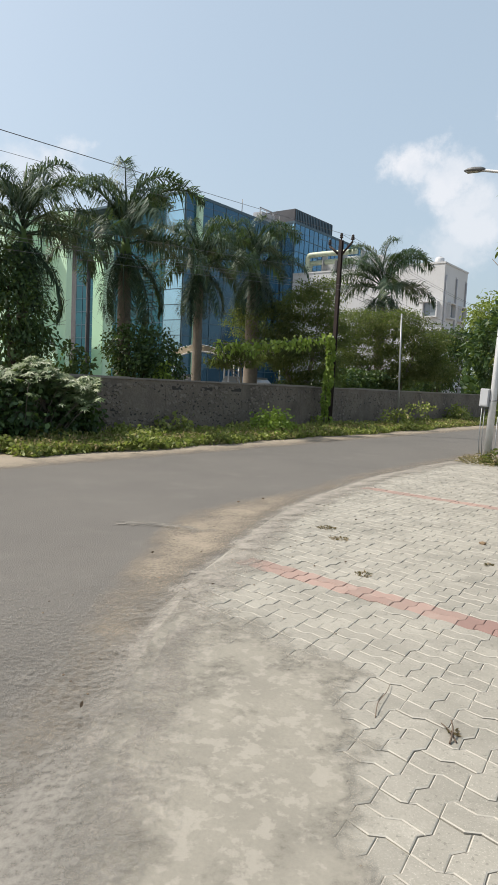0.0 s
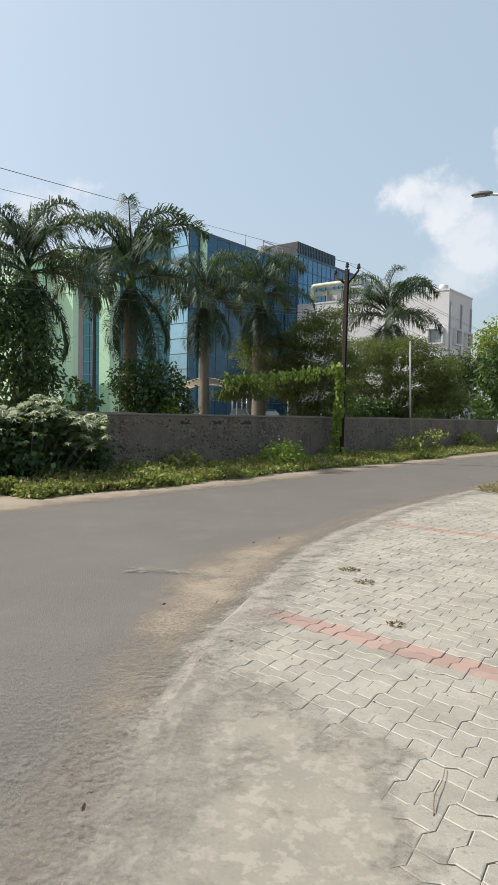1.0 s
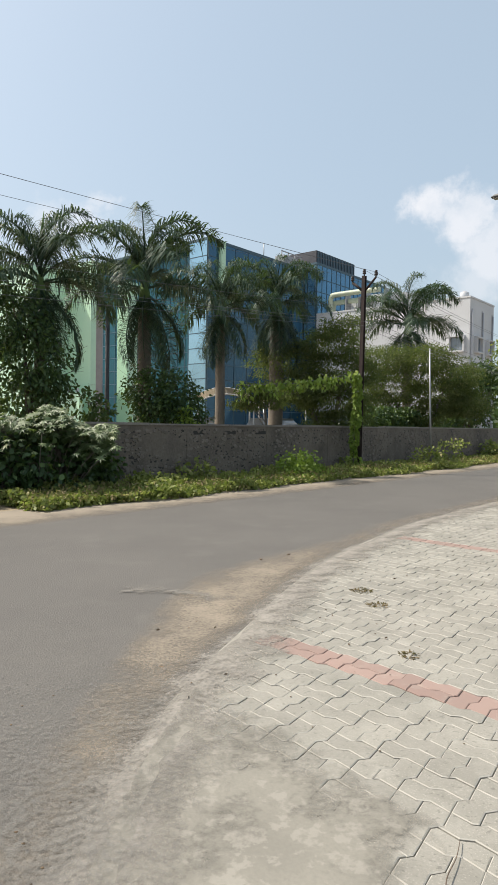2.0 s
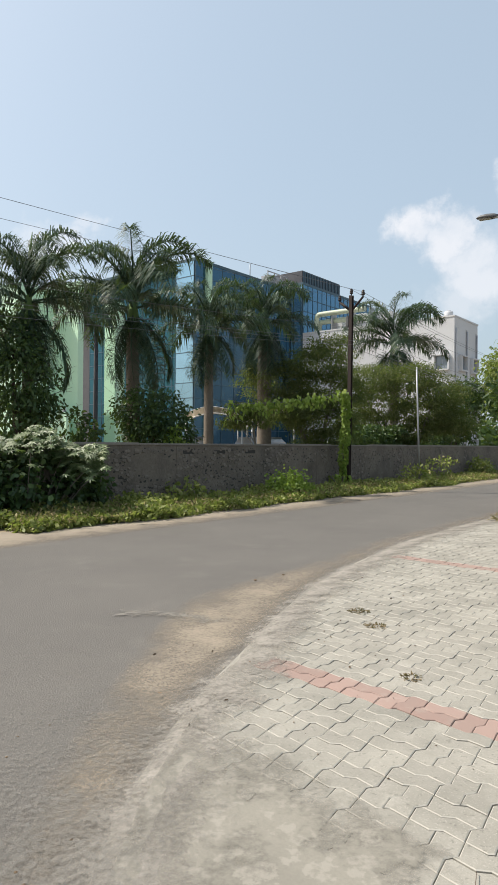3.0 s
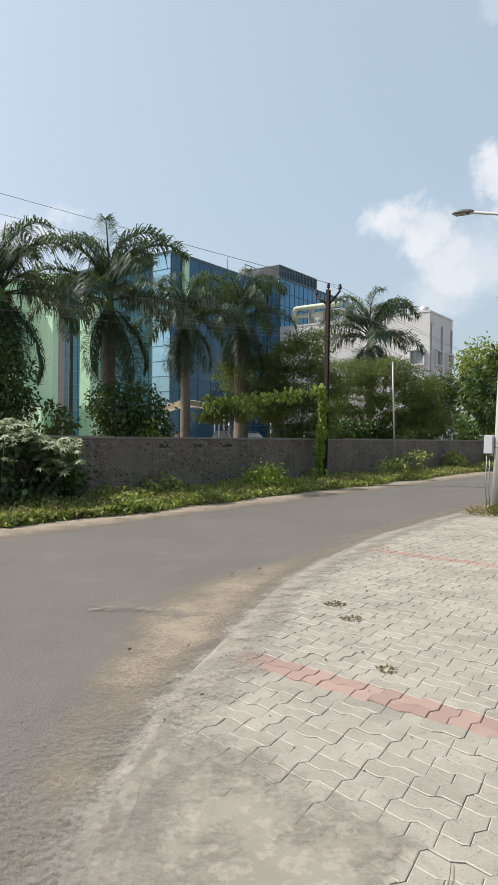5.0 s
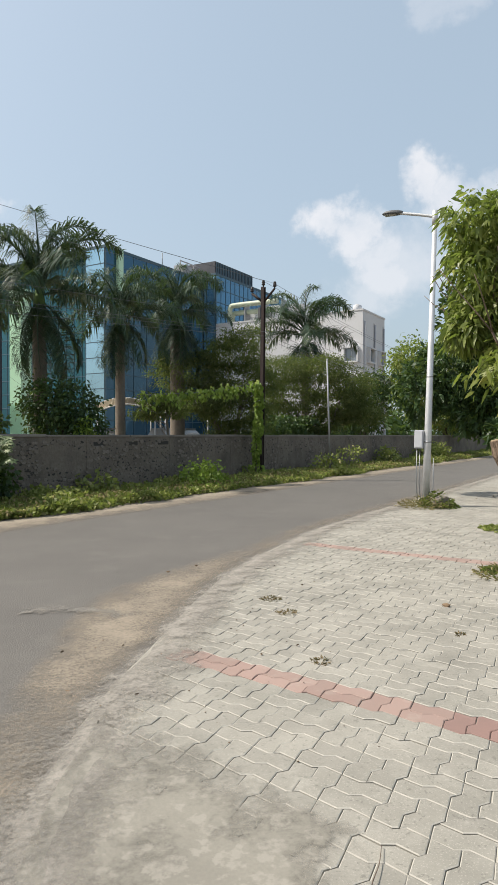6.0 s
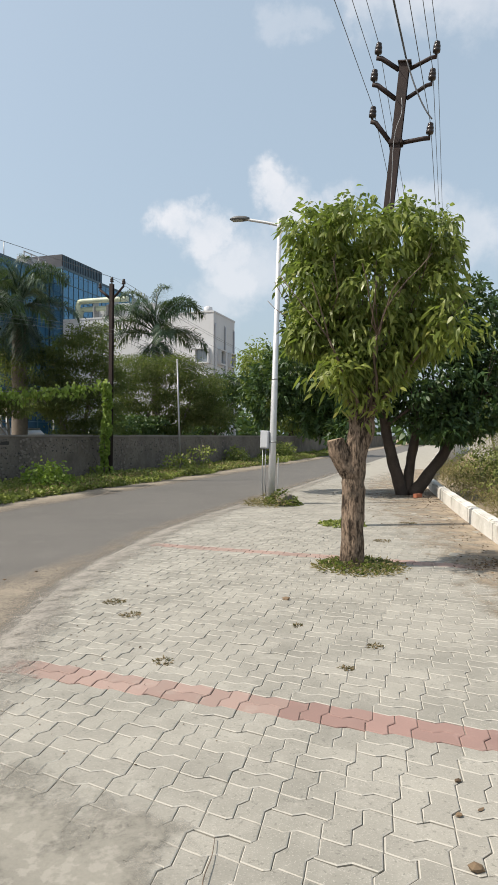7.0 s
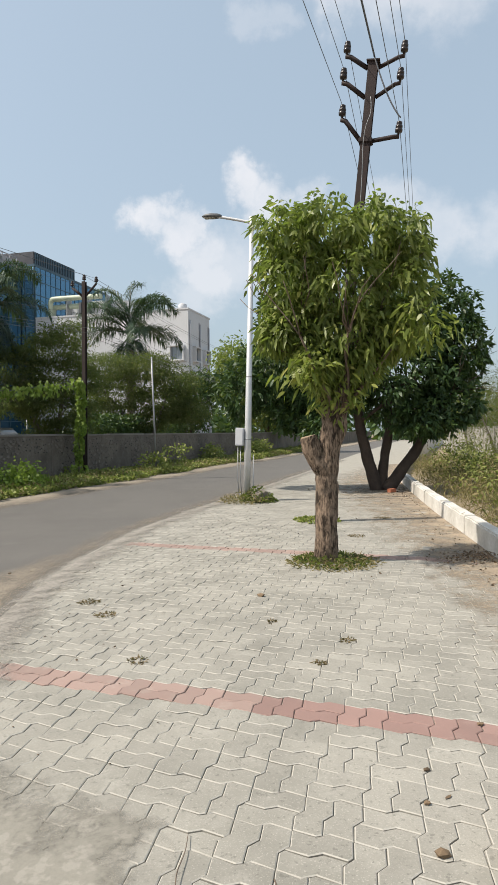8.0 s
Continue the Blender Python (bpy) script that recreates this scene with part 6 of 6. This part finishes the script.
def block_mesh(upright, second, gap=0.0022, bevel=0.0045, high=0.026):
    pts = [Vector((x * CELL, y * CELL)) for x, y in block_outline(upright, second)]
    n = len(pts)

    def inset(d):
        out = []
        for i, p in enumerate(pts):
            a, b = (p - pts[i - 1]).normalized(), (pts[(i + 1) % n] - p).normalized()
            nrm = Vector((-(a.y + b.y), a.x + b.x)).normalized()
            out.append(p + nrm * d)
        return out
    r1, r2 = inset(gap), inset(gap + bevel)
    verts = [(p.x, p.y, 0.0) for p in r1] + [(p.x, p.y, high - bevel * 0.7) for p in r1] + [(p.x, p.y, high) for p in r2]
    faces = [(k * n + i, k * n + (i + 1) % n, (k + 1) * n + (i + 1) % n, (k + 1) * n + i) for k in range(2) for i in range(n)] + [tuple(range(2 * n, 3 * n))]
    return verts, faces


def lay_blocks():
    rng = random.Random(77)
    shapes = {(a, b): block_mesh(a, b) for a in (True, False) for b in (False, True)}
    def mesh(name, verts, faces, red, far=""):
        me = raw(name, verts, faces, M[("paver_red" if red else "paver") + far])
        # bevel faces take the paler tone that imitates sunlit edges
        me.materials.append(M["paver_edge_glint"])
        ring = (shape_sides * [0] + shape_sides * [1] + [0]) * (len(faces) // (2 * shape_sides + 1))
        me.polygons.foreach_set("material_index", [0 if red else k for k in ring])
        return me

    shape_sides = len(block_outline(True, False))
    meshes = {(k, red): mesh("paving_block", v, f, red) for k, (v, f) in shapes.items() for red in (False, True)}
    rest = {False: ([], []), True: ([], [])}
    count = 0
    pave = bpy.data.objects["pavement"]
    for j in range(-28, 86):
        for i in range(-24, 18):
            u, v, _ = LAID @ Vector((i * CELL, j * CELL, 0))
            if u < edge_u(v + 0.1) + 0.16 or u + CELL > curb_u(v) + 0.06:
                continue
            upright = (i + j + 1) % 2 == 0
            red = j in (0, 19)
            for second in (False, True):
                z = rng.uniform(-0.0025, 0.0025)
                tilt = (rng.uniform(-0.5, 0.5), rng.uniform(-0.5, 0.5), rng.uniform(-0.6, 0.6))
                m = LAID @ pose(i * CELL, j * CELL, z + 0.004, *tilt)
                if -1.2 < u < 0.6 and 1.9 < v < 4.2 and count < 300:
                    count += 1
                    part("paving_block", meshes[(upright, second), red], None, pave, "", m)
                else:
                    vs, fs = shapes[(upright, second)]
                    V, F = rest[red]
                    k = len(V)
                    V.extend(tuple(m @ Vector(p)) for p in vs)
                    F.extend(tuple(k + q for q in f) for f in fs)
    for red, (V, F) in rest.items():
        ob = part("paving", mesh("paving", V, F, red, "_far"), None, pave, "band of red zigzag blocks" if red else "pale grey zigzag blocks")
        ob["kind"] = "stuff"


lay_blocks()
